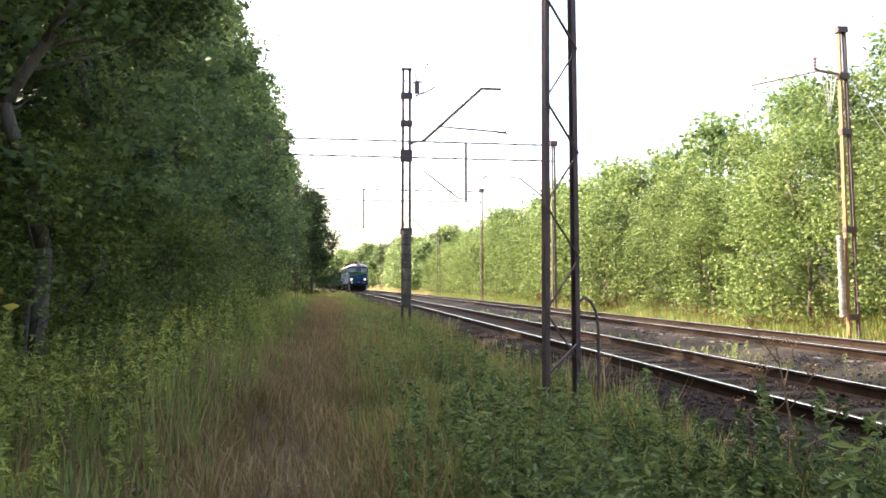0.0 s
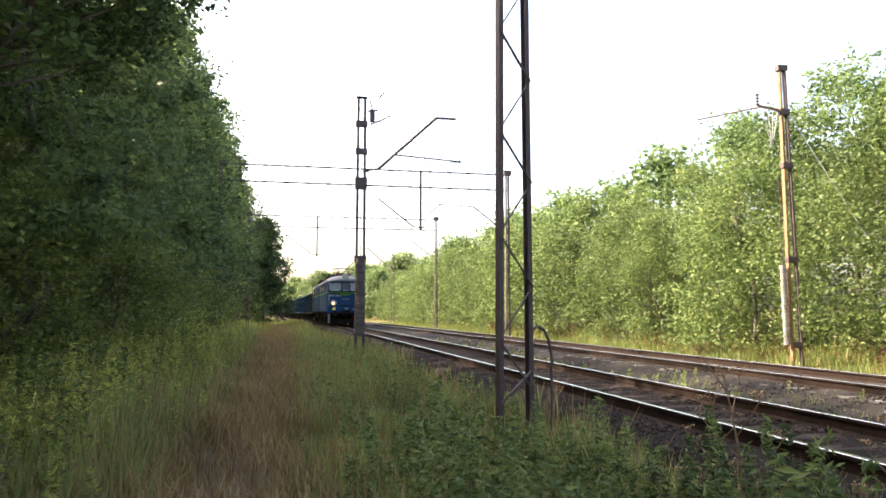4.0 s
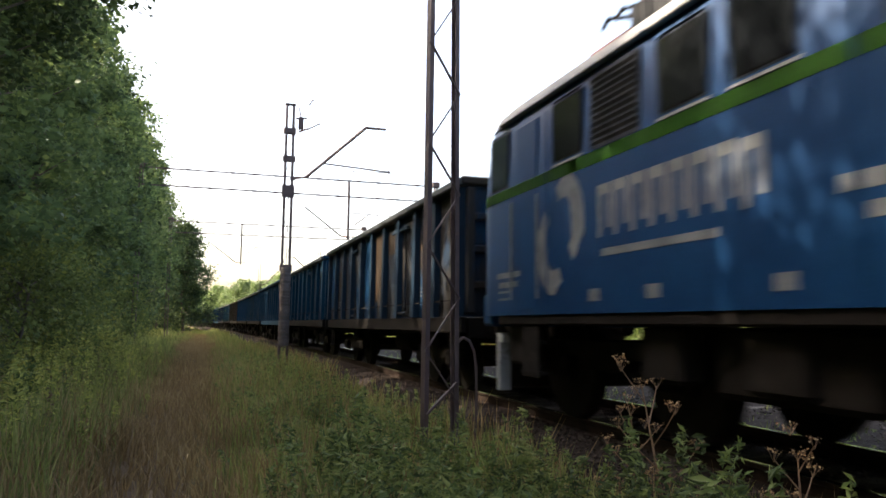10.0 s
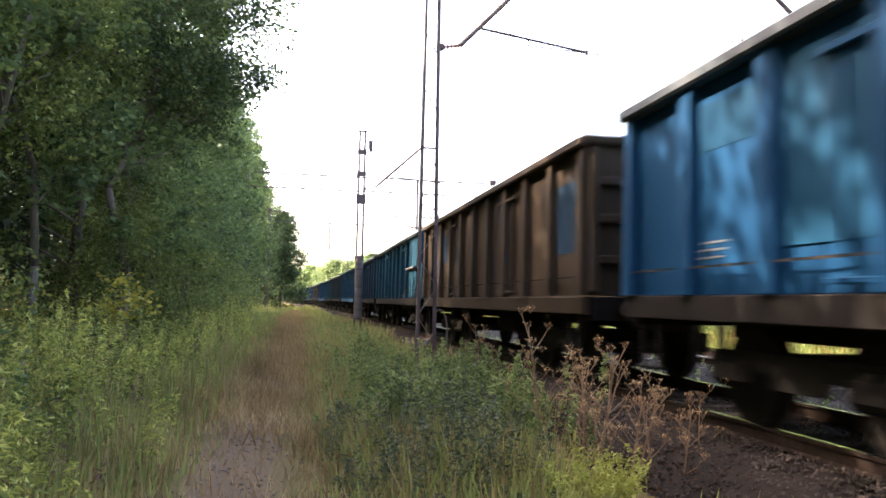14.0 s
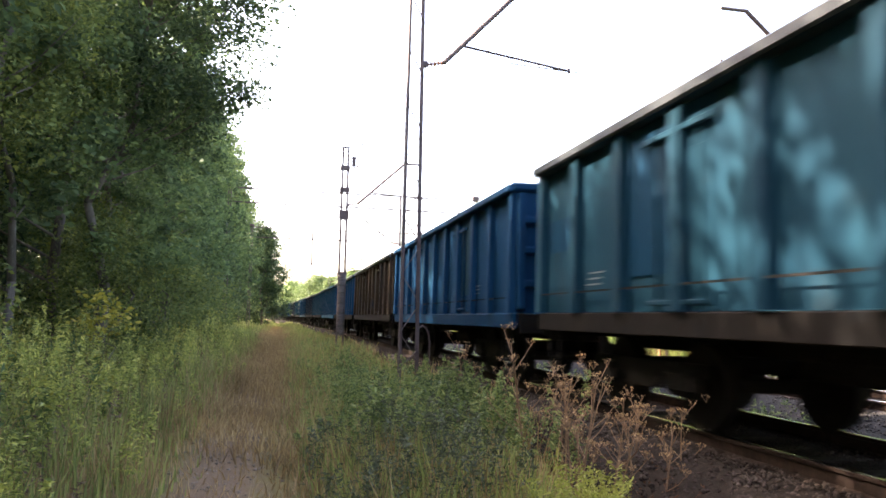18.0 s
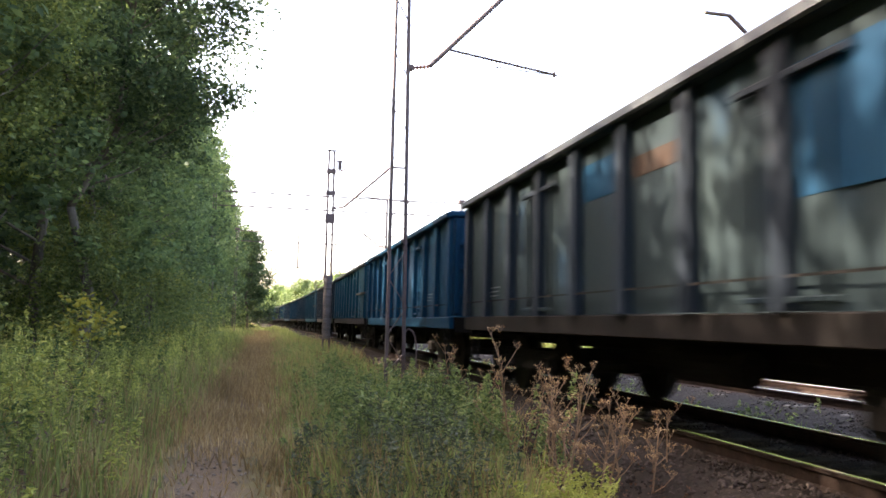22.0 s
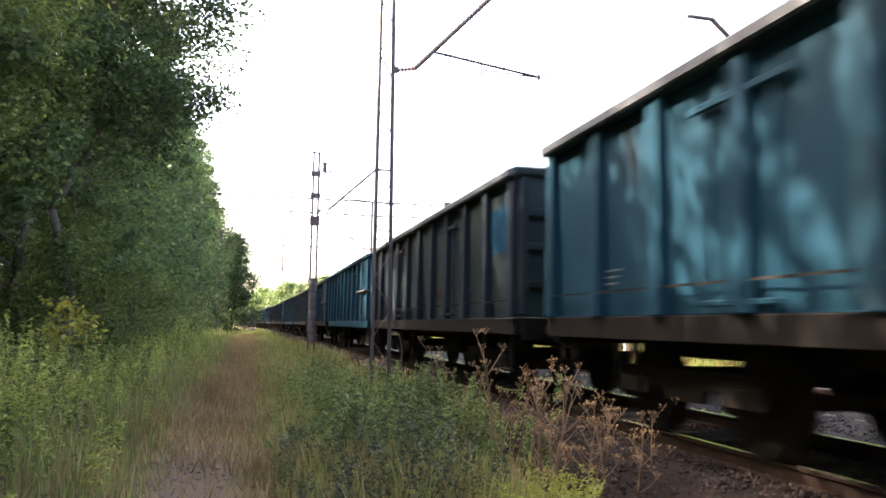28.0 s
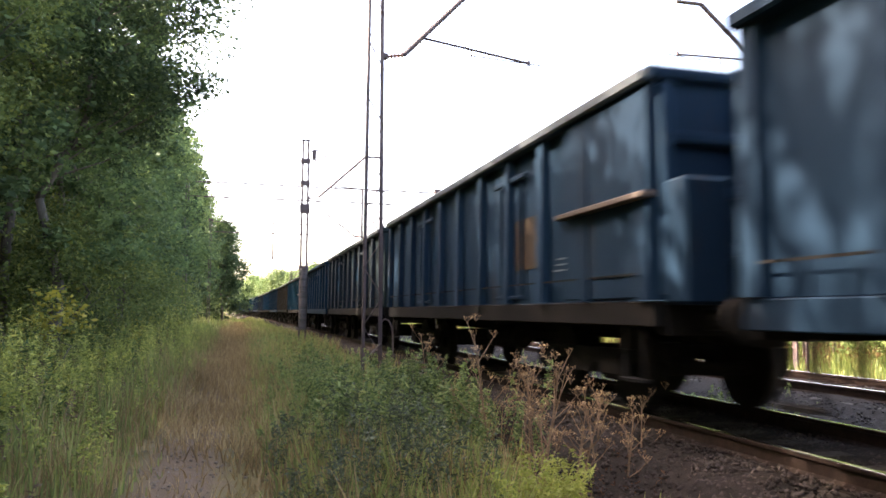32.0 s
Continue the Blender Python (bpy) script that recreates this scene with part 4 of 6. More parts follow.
def make_wagon(paint, ended, y, label, seed):
    """Four-axle open coal wagon, sides of pressed steel between posts, 14 m over the buffers; its middle at y."""
    w = thing("open_wagon", pose(TRACKS[0], y, 0), label, "freight wagon", "open wagons of the train")
    P = "paint_" + paint
    tall = seed > 16
    L, HW, Z0, Z1 = 12.8, 1.40, 1.22, (3.31 if tall else 3.24)
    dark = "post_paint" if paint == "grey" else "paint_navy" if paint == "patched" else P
    pk = paint + ("_tall" if tall else "")

    def wall():
        return mesh_of("side_wall", box(bmesh.new(), (0, 0, (Z0 + Z1) / 2), (0.012, L - 0.1, Z1 - Z0)), P)

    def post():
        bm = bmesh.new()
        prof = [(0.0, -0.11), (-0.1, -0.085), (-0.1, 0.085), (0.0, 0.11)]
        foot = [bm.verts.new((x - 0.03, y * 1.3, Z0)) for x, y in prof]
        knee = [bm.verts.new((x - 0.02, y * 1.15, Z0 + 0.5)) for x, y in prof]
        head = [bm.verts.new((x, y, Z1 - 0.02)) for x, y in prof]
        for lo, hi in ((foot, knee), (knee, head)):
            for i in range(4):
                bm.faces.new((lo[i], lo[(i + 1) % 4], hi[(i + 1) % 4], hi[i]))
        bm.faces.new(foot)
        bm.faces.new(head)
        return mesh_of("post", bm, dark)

    def end():
        return mesh_of("end_wall", box(bmesh.new(), (0, 0, (Z0 + Z1) / 2), (2.76, 0.02, Z1 - Z0)), P)

    def rail():
        return mesh_of("top_rail", box(bmesh.new(), (0, 0, Z1 + 0.03), (0.19, L + 0.06, 0.13), bevel=0.025), "top_rail" if seed % 3 else P)

    put("floor", "w_floor", lambda: mesh_of("floor", box(bmesh.new(), (0, 0, 1.19), (2.66, L - 0.2, 0.05)), "sill_rust"), w)
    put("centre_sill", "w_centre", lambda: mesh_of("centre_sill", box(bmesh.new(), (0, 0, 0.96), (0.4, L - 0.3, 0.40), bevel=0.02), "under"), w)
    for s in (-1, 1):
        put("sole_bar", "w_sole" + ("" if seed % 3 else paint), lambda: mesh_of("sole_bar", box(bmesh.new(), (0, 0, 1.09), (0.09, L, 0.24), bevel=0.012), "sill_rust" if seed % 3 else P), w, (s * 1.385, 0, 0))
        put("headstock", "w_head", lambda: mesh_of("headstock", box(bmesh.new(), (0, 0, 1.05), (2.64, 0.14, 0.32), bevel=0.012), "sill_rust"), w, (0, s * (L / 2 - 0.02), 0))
    for s in (-1, 1):
        turn = (0, 0, 0 if s < 0 else math.pi)
        sw = put("side_wall", "w_wall" + pk, wall, w, (s * (HW - 0.05), 0, 0))
        for k in range(11):
            yy = -L / 2 + 0.13 + k * (L - 0.26) / 10
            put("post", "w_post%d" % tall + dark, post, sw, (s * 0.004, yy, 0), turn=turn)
        put("top_rail", "w_rail" + (pk if seed % 3 == 0 else str(tall)), rail, w, (s * (HW + 0.03), 0, 0))
        for d in (-2.56, 2.56):
            dr = put("side_door", "w_door" + paint, lambda: mesh_of("side_door", box(bmesh.new(), (0, 0, 2.02), (0.024, 1.0, 1.5), bevel=0.006), P), w, (s * (HW - 0.044), d, 0))
            put("door_rail", "w_drail" + paint, lambda: mesh_of("door_rail", box(bmesh.new(), (0, 0, 2.93), (0.05, 1.25, 0.07), bevel=0.012), dark), dr, (s * 0.055, 0, 0.04))
            put("door_bar", "w_dbar" + paint, lambda: mesh_of("door_bar", box(bmesh.new(), (0, 0, 1.3), (0.04, 1.0, 0.05), bevel=0.01), P), dr, (s * 0.08, 0, 0))
            for q in (-0.4, 0.4):
                put("door_rod", "w_drod" + paint, lambda: mesh_of("door_rod", rod(bmesh.new(), (0, 0, 1.35), (0, 0, 2.9), 0.018, n=6), P), dr, (s * 0.04, q, 0))
    for s in (-1, 1):
        e = put("end_wall", "w_end" + pk, end, w, (0, s * (L / 2 - 0.04), 0), turn=(0, 0, 0 if s < 0 else math.pi))
        for z in (1.7, 2.25, 2.75):
            put("end_rib", "w_erib" + paint, lambda: mesh_of("end_rib", box(bmesh.new(), (0, -0.05, 0), (2.7, 0.09, 0.12), bevel=0.02), P), e, (0, 0, z))
        for x in (-1.3, -0.45, 0.45, 1.3):
            put("end_post", "w_epost" + pk, lambda: mesh_of("end_post", box(bmesh.new(), (0, -0.065, (Z0 + Z1) / 2), (0.12, 0.12, Z1 - Z0 - 0.1), bevel=0.015), P), e, (x, 0, 0))
        put("end_rail", "w_erail" + pk, lambda: mesh_of("end_rail", box(bmesh.new(), (0, 0, Z1 + 0.06), (2.9, 0.14, 0.14), bevel=0.03), P), e, (0, -0.03, 0))
        for x in (-0.875, 0.875):
            put("buffer", "w_buffer", lambda: buffer_mesh("under"), w, (x, s * (L / 2), 1.04), turn=(0, 0, 0 if s < 0 else math.pi))
        put("coupler", "w_coupler", lambda: mesh_of("coupler", box(rod(bmesh.new(), (0, 0, 0), (0, -0.55, -0.05), 0.05), (0, -0.35, -0.25), (0.08, 0.1, 0.45), bevel=0.01), "under"), w, (0, s * L / 2, 1.0), turn=(0, 0, 0 if s < 0 else math.pi))
        bogie(w, s * 4.0, 0.46, 0.9, "wb", 0.62)
        if ended and s < 0 or ended == 2:
            # closed flush panel over the last bay, with a lip at half height
            pan = put("end_panel", "w_pan" + pk, lambda: mesh_of("end_panel", box(bmesh.new(), (0, 0, (Z0 + Z1) / 2), (0.07, 1.85, Z1 - Z0 - 0.04), bevel=0.01), P), w, (-HW - 0.015, s * (L / 2 - 0.96), 0))
            put("panel_lip", "w_lip", lambda: mesh_of("panel_lip", box(bmesh.new(), (0, 0, 0), (0.16, 1.95, 0.06), bevel=0.01), "lip_rust"), pan, (-0.07, 0, 2.2))
            put("brake_stand", "w_stand" + paint, lambda: mesh_of("brake_stand", box(bmesh.new(), (0, 0, 0), (0.5, 0.34, 1.15), bevel=0.03), P), w, (-1.1, s * (L / 2 + 0.2), 1.75))
    put("brake_gear", "w_brake%d" % (seed % 2), lambda: mesh_of("brake_gear", box(box(rod(bmesh.new(), (-0.6, -1.0, 0.7), (-0.6, 0.2, 0.7), 0.19, n=14), (0.3, 0.4, 0.75), (0.5, 2.6, 0.12), bevel=0.02), (0, 0, 0.70), (0.1, 4.4 + 0.7 * (seed % 2), 0.26), bevel=0.02), "under"), w)
    rnd = random.Random(seed)
    for yy, z in ((-3.9 + rnd.uniform(-0.4, 0.4), 1.75), (4.45 + rnd.uniform(-0.4, 0.4), 1.7)):
        for k in range(3):
            put("stencilled_line", "w_line", lambda: mesh_of("stencilled_line", box(bmesh.new(), (0, 0, 0), (0.004, 0.42, 0.02)), "stencil"), w, (-HW + 0.040, yy + 0.05 * k, z - 0.07 * k))
    # dark joint above the lower plate, and plates painted over in other colours
    put("seam_strip", "w_seam", lambda: mesh_of("seam_strip", box(bmesh.new(), (0, 0, 0), (0.008, L - 0.05, 0.022)), "under"), w, (-HW - 0.058, 0, 1.47))
    bays = rnd.sample(range(10), 7 if paint in ("patched", "mottled") else 3)
    for b in bays:
        mat_name, hh = rnd.choice(PATCHES[paint]), rnd.choice((0.45, 0.7, 1.0, 1.5))
        hh = 0.22 if mat_name == "patch_orange" else hh
        key = "w_patch" + mat_name + str(hh)
        pp = put("repainted_plate", key, lambda: mesh_of("repainted_plate", box(bmesh.new(), (0, 0, 0), (0.005, 0.93, hh)), mat_name), w, (-HW + 0.0405, -L / 2 + 0.13 + (b + 0.5) * (L - 0.26) / 10, rnd.uniform(1.55 + hh / 2, 3.12 - hh / 2)))
        if b in (2, 7):
            pp.location.x = -HW + 0.0285
    put("yellow_mark", "w_yel", lambda: mesh_of("yellow_mark", box(bmesh.new(), (0, 0, 0), (0.004, 0.3, 0.12)), "yellow_paint"), w, (-HW - 0.012, -L / 2 + 0.35, 1.08))
    for d in (-5.9, 5.9):
        st = put("step", "w_step", lambda: mesh_of("step", box(bmesh.new(), (0, 0, 0.45), (0.12, 0.4, 0.03)), "under"), w, (-1.36, d, 0))
        for q in (-0.18, 0.18):
            put("hanger", "w_hanger", lambda: mesh_of("hanger", bar(bmesh.new(), (0, 0, 1.0), (0, 0, 0.46), 0.03), "under"), st, (0, q, 0))
    return w


def loft(sections, mat_name, close=True, smooth=True):
    bm = bmesh.new()
    rows = [[bm.verts.new(p) for p in s] for s in sections]
    n = len(rows[0])
    for a, b in zip(rows, rows[1:]):
        for i in range(n if close else n - 1):
            bm.faces.new((a[i], a[(i + 1) % n], b[(i + 1) % n], b[i]))
    if close:
        bm.faces.new(list(reversed(rows[0])))
        bm.faces.new(rows[-1])
    me = mesh_of("shell", bm, mat_name)
    if smooth:
        me.shade_smooth()
        me.set_sharp_from_angle(angle=radians(38))
    return me


SEC = 10.6          # body length of one of the twin locomotive's two sections
CAB = ((0.0, 0.93), (0.06, 0.965), (0.16, 0.985), (0.4, 1.0))     # the nose rounds off towards its front


def half_width(d):
    """Half the body's width at d metres behind its front."""
    return 1.49 * np.interp(d, [c[0] for c in CAB], [c[1] for c in CAB])


def make_loco(y_mid, label, leading):
    """One section of a boxy twin electric locomotive: cab at its front (-y), flat inner end with a gangway; the trailing section runs turned about."""
    t = thing("electric_locomotive", pose(TRACKS[0], y_mid, 0), label, "locomotive", "locomotive sections")
    F, B = -SEC / 2, SEC / 2
    flip = math.pi if not leading else 0.0

    def here(name, key, build, parent, at=(0, 0, 0), label="", turn=None):
        """put(), turned about with the whole section where it trails."""
        if flip and parent in (t, body):
            r = turn or (0, 0, 0)
            at, turn = (-at[0], -at[1], at[2]), (r[0], r[1], r[2] + flip)
        return put(name, key, build, parent, at, label, turn)

    def shell():
        secs = []
        for d in (0.0, 0.06, 0.16, 0.4, 2.0, SEC - 0.3, SEC - 0.08, SEC):
            w = half_width(d) * np.interp(d, (SEC - 0.3, SEC - 0.08, SEC), (1.0, 0.99, 0.96))
            slope = 0.12 * max(0, 1 - d / 0.4)
            secs.append([(-w, F + d, 1.22), (w, F + d, 1.22), (w, F + d, 2.75), (w - 0.03, F + d + slope, 3.55), (w - 0.09, F + d + slope, 3.72), (-w + 0.09, F + d + slope, 3.72), (-w + 0.03, F + d + slope, 3.55), (-w, F + d, 2.75)])
        return loft(secs, "loco_blue")

    def roof():
        secs = []
        for d, s, h in ((0.04, 0.88, 0.3), (0.2, 0.95, 0.62), (0.5, 0.99, 0.85), (1.1, 1.0, 1.0), (SEC - 0.5, 1.0, 1.0), (SEC - 0.03, 0.97, 0.9)):
            w = 1.42 * s
            secs.append([(-w - 0.04, F + d, 3.70), (w + 0.04, F + d, 3.70), (w, F + d, 3.70 + 0.15 * h), (w * 0.84, F + d, 3.70 + 0.32 * h), (w * 0.5, F + d, 3.70 + 0.45 * h), (0, F + d, 3.70 + 0.5 * h),
                         (-w * 0.5, F + d, 3.70 + 0.45 * h), (-w * 0.84, F + d, 3.70 + 0.32 * h), (-w, F + d, 3.70 + 0.15 * h)])
        return loft(secs, "loco_roof")

    def stripe():
        bm = bmesh.new()
        zt, zb = 2.82, 2.69
        ring = [(-1.493, SEC - 0.3, zb)] + [(-half_width(d) - 0.005, d, zb) for d in (2.0, 0.4, 0.16, 0.06)]
        for x in (-1.36, -0.9, -0.45, 0.0, 0.45, 0.9, 1.36):
            ring.append((x, -0.006, zb - 0.20 * max(0, 1 - abs(x) / 0.95) ** 1.2))
        ring += [(half_width(d) + 0.005, d, zb) for d in (0.06, 0.16, 0.4, 2.0)] + [(1.493, SEC - 0.3, zb)]
        lo = [bm.verts.new((x, F + d, z)) for x, d, z in ring]
        hi = [bm.verts.new((x * 0.999, F + d, zt)) for x, d, z in ring]
        for i in range(len(ring) - 1):
            bm.faces.new((lo[i], lo[i + 1], hi[i + 1], hi[i]))
        bmesh.ops.solidify(bm, geom=bm.faces, thickness=0.003)
        return mesh_of("stripe", bm, "loco_green")

    def pane(wx, wz, mat_name="window_glass", name="window", r=0.012):
        return mesh_of(name, box(bmesh.new(), (0, 0, 0), (wx, 0.03, wz), bevel=r), mat_name)

    def slats(wx, wz, n):
        bm = bmesh.new()
        for i in range(n):
            box(bm, (0, 0, -wz / 2 + (i + 0.5) * wz / n), (wx, 0.02, wz / n * 0.55), Euler((radians(30), 0, 0)).to_matrix())
        return mesh_of("louvre", bm, "dark_grille")
    body = part("body", cached("l_shell", shell), "", t)
    body.rotation_euler.z = flip
    rf = part("roof", cached("l_roof", roof), "", t, "pale grey rounded roof streaked with dirt")
    rf.rotation_euler.z = flip

    def on(name, key, build, parent, at=(0, 0, 0), label="", turn=None):
        return put(name, key, build, parent, at, label, turn)
    on("stripe", "l_stripe", stripe, body, label="bright green waistband dipping at the nose")
    # nose: windscreens in blue frames, lamps, buffer beam
    for x, wx in ((-0.86, 0.98), (0.0, 0.58), (0.86, 0.98)):
        fr = on("windscreen_frame", "l_wf%g" % wx, lambda: pane(wx + 0.06, 0.71, "frame_blue", "windscreen_frame", 0.03), body, (x, F + 0.045, 3.23), turn=(radians(-5), 0, 0))
        on("windscreen", "l_wg%g" % wx, lambda: pane(wx, 0.65, "sky_toned_glass" if wx > 0.8 else "window_glass", "windscreen", 0.014), fr, (0, -0.014, 0))
        on("sill_strip", "l_ws%g" % wx, lambda: mesh_of("sill_strip", box(bmesh.new(), (0, 0, 0), (wx * 0.7, 0.02, 0.045)), "white_paint"), fr, (0, -0.03, -0.30))
    on("brow", "l_brow", lambda: mesh_of("brow", box(bmesh.new(), (0, 0, 0), (2.62, 0.06, 0.05), bevel=0.015), "loco_blue"), body, (0, F + 0.10, 3.66))
    for x, k in ((-0.95, -0.3), (0.75, 0.3)):
        on("wiper", "l_wiper%g" % k, lambda: mesh_of("wiper", bar(bmesh.new(), (0, 0, 0), (k, -0.015, -0.46), 0.018), "under"), body, (x, F + 0.01, 3.58))
    for x in (-0.98, 0.98):
        rim = on("headlamp", "l_rim", lambda: mesh_of("headlamp", rod(rod(bmesh.new(), (0, 0.05, 0), (0, -0.09, 0), 0.28, 0.275, 28), (0, -0.09, 0), (0, -0.12, 0), 0.275, 0.235, 28), "chrome"), body, (x, F, 1.86), "round chromed headlamp")
        on("reflector", "l_ref", lambda: mesh_of("reflector", rod(bmesh.new(), (0, -0.12, 0), (0, -0.135, 0), 0.232, 0.20, 24), "reflector"), rim)
        on("bulb", "l_bulb%d" % leading, lambda: mesh_of("bulb", rod(bmesh.new(), (0, -0.13, 0), (0, -0.155, 0), 0.115, 0.08, 18), "lamp_on" if leading else "reflector"), rim, (-0.03 if x < 0 else 0.01, 0, 0), "lit warm lamp" if leading else "")
        on("marker_lamp", "l_mark", lambda: mesh_of("marker_lamp", rod(bmesh.new(), (0, 0, 0), (0, -0.05, 0), 0.06, 0.05, 12), "red_lens"), body, (x * 0.99, F + 0.02, 1.48))
    top = here("top_lamp", "l_top", lambda: mesh_of("top_lamp", rod(rod(bmesh.new(), (0, 0.55, 0), (0, 0.1, 0), 0.14, 0.26, 22), (0, 0.1, 0), (0, -0.06, 0), 0.26, 0.27, 22), "loco_roof"), t, (0.0, F + 0.2, 4.12), "large round roof lamp")
    on("lens", "l_lens", lambda: mesh_of("lens", rod(bmesh.new(), (0, -0.055, 0), (0, -0.09, 0), 0.235, 0.2, 22), "lens_glint"), top)
    here("front_beam", "l_beam", lambda: mesh_of("front_beam", box(bmesh.new(), (0, 0, 0), (2.84, 0.36, 0.44), bevel=0.04), "loco_blue"), t, (0, F + 0.06, 1.30))
    for e, ys in ((0, F - 0.1), (1, B - 0.02)):
        for x in (-0.88, 0.88):
            here("buffer", "l_buf", lambda: buffer_mesh("under"), t, (x, ys, 1.06), turn=(0, 0, math.pi if e else 0))
        here("coupling", "l_coup", lambda: mesh_of("coupling", box(box(rod(bmesh.new(), (0, 0, 0), (0, -0.45, -0.1), 0.06), (0, -0.3, -0.35), (0.1, 0.08, 0.6), bevel=0.01), (0, -0.02, -0.05), (0.75, 0.2, 0.42), bevel=0.05), "under"), t, (0, ys - 0.03, 1.15), turn=(0, 0, math.pi if e else 0))
    for x in (-1.34, 1.34):
        on("handrail", "l_hand", lambda: mesh_of("handrail", rod(bmesh.new(), (0, 0, 0), (0, 0, 0.95), 0.022, n=8), "white_paint"), body, (x, F - 0.05, 1.65))
        here("rail_guard", "l_guard", lambda: mesh_of("rail_guard", box(box(bmesh.new(), (0, 0, 0), (0.16, 0.12, 0.75), bevel=0.01), (0, 0.1, 0.3), (0.2, 0.2, 0.1), bevel=0.01), "loco_grey"), t, (x * 0.97, F + 0.35, 0.62), "pale grey rail guard")
        here("hose", "l_hose", lambda: mesh_of("hose", rod(rod(bmesh.new(), (0, 0, 0), (0, -0.2, -0.2), 0.022, n=6), (0, -0.2, -0.2), (0, -0.1, -0.45), 0.022, n=6), "under"), t, (x * 0.36, F - 0.1, 1.05))
    here("snow_plough", "l_plough", lambda: mesh_of("snow_plough", box(bmesh.new(), (0, 0, 0), (2.3, 0.14, 0.34), Euler((radians(18), 0, 0)).to_matrix(), bevel=0.02), "under"), t, (0, F + 0.1, 0.42))
    on("yellow_plate", "l_yel", lambda: mesh_of("yellow_plate", box(bmesh.new(), (0, 0, 0), (0.27, 0.012, 0.17)), "yellow_paint"), body, (-0.93, F - 0.128, 1.42))
    on("maker_plate", "l_mk", lambda: mesh_of("maker_plate", box(bmesh.new(), (0, 0, 0), (0.26, 0.012, 0.12), bevel=0.005), "loco_roof"), body, (0.08, F - 0.128, 1.44))
    on("nose_step", "l_nstep", lambda: mesh_of("nose_step", box(bmesh.new(), (0, 0, 0), (0.9, 0.05, 0.06), bevel=0.01), "under"), body, (0.05, F - 0.02, 1.68))
    for k in (0, 1, 2, 3, 5, 6, 7, 9):
        on("number_bar", "l_num", lambda: mesh_of("number_bar", box(bmesh.new(), (0, 0, 0), (0.075, 0.004, 0.12)), "white_paint"), body, (-1.28 + k * 0.1, F - 0.006, 2.5))
    on("name_bar", "l_name", lambda: mesh_of("name_bar", box(bmesh.new(), (0, 0, 0), (0.58, 0.004, 0.08)), "lettering"), body, (0.02, F - 0.006, 2.22))
    on("data_bar", "l_data", lambda: mesh_of("data_bar", box(box(bmesh.new(), (0, 0, 0.05), (0.42, 0.004, 0.03)), (0, 0, -0.03), (0.42, 0.004, 0.03)), "white_paint"), body, (0.82, F - 0.128, 1.38))
    # inner end: gangway bellows
    here("gangway", "l_gang", lambda: mesh_of("gangway", box(box(box(bmesh.new(), (0, 0, 0), (1.0, 0.5, 1.95), bevel=0.04), (0, 0.05, 0), (1.12, 0.08, 2.05), bevel=0.02), (0, 0.2, 0), (1.12, 0.08, 2.05), bevel=0.02), "loco_rubber"), t, (0, B + 0.2, 2.35), "black rubber gangway between the sections")
    # side windows, doors, emblem and lettering on both flanks
    for s in (-1, 1):
        q = (0, 0, radians(90))
        xs = s * 1.475
        cw = on("cab_window", "l_cw", lambda: pane(0.62, 0.76, "loco_rubber", "cab_window", 0.02), body, (xs, F + 0.66, 3.20), turn=q)
        on("cab_pane", "l_cwp", lambda: pane(0.54, 0.68, "window_glass", "cab_pane"), cw, (0, 0.008 * -s, 0))
        on("cab_door", "l_cd", lambda: mesh_of("cab_door", box(bmesh.new(), (0, 0, 0), (0.6, 0.05, 2.25), bevel=0.015), "loco_blue"), body, (s * 1.468, F + 1.5, 2.4), turn=q)
        for yy in (1.13, 1.87):
            on("handrail", "l_dhand", lambda: mesh_of("handrail", rod(bmesh.new(), (0, 0, -0.6), (0, 0, 0.6), 0.018, n=8), "lettering"), body, (s * 1.53, F + yy, 2.0))
        for yy, wx in ((2.55, 0.62), (4.55, 0.62), (5.45, 0.62), (8.7, 0.55)):
            fr = on("window_frame", "l_swf%g" % wx, lambda: pane(wx + 0.07, 0.72, "loco_rubber", "window_frame", 0.03), body, (s * 1.474, F + yy, 3.21), turn=q)
            on("side_window", "l_sw%g" % wx, lambda: pane(wx, 0.64, "dark_pane", "side_window"), fr, (0, 0.008 * -s, 0))
            on("window_sill", "l_gs%g" % wx, lambda: mesh_of("window_sill", box(bmesh.new(), (0, 0, 0), (wx + 0.06, 0.03, 0.025)), "loco_roof"), fr, (0, -0.012 * s, -0.37))
        for yy, wx in ((3.5, 0.9), (7.0, 1.15)):
            g = on("side_grille", "l_sg%g" % wx, lambda: mesh_of("side_grille", box(bmesh.new(), (0, 0, 0), (wx, 0.03, 0.78), bevel=0.012), "loco_rubber"), body, (s * 1.476, F + yy, 3.21), turn=q)
            on("louvre", "l_lou%g" % wx, lambda: slats(wx - 0.08, 0.7, 11), g, (0, 0.016 * -s, 0))
        for yy in (2.05, 6.2, 7.85, 9.5):
            on("panel_joint", "l_joint", lambda: mesh_of("panel_joint", box(bmesh.new(), (0, 0, 0), (0.03, 0.012, 2.2)), "loco_blue"), body, (s * 1.49, F + yy, 2.42), turn=q)

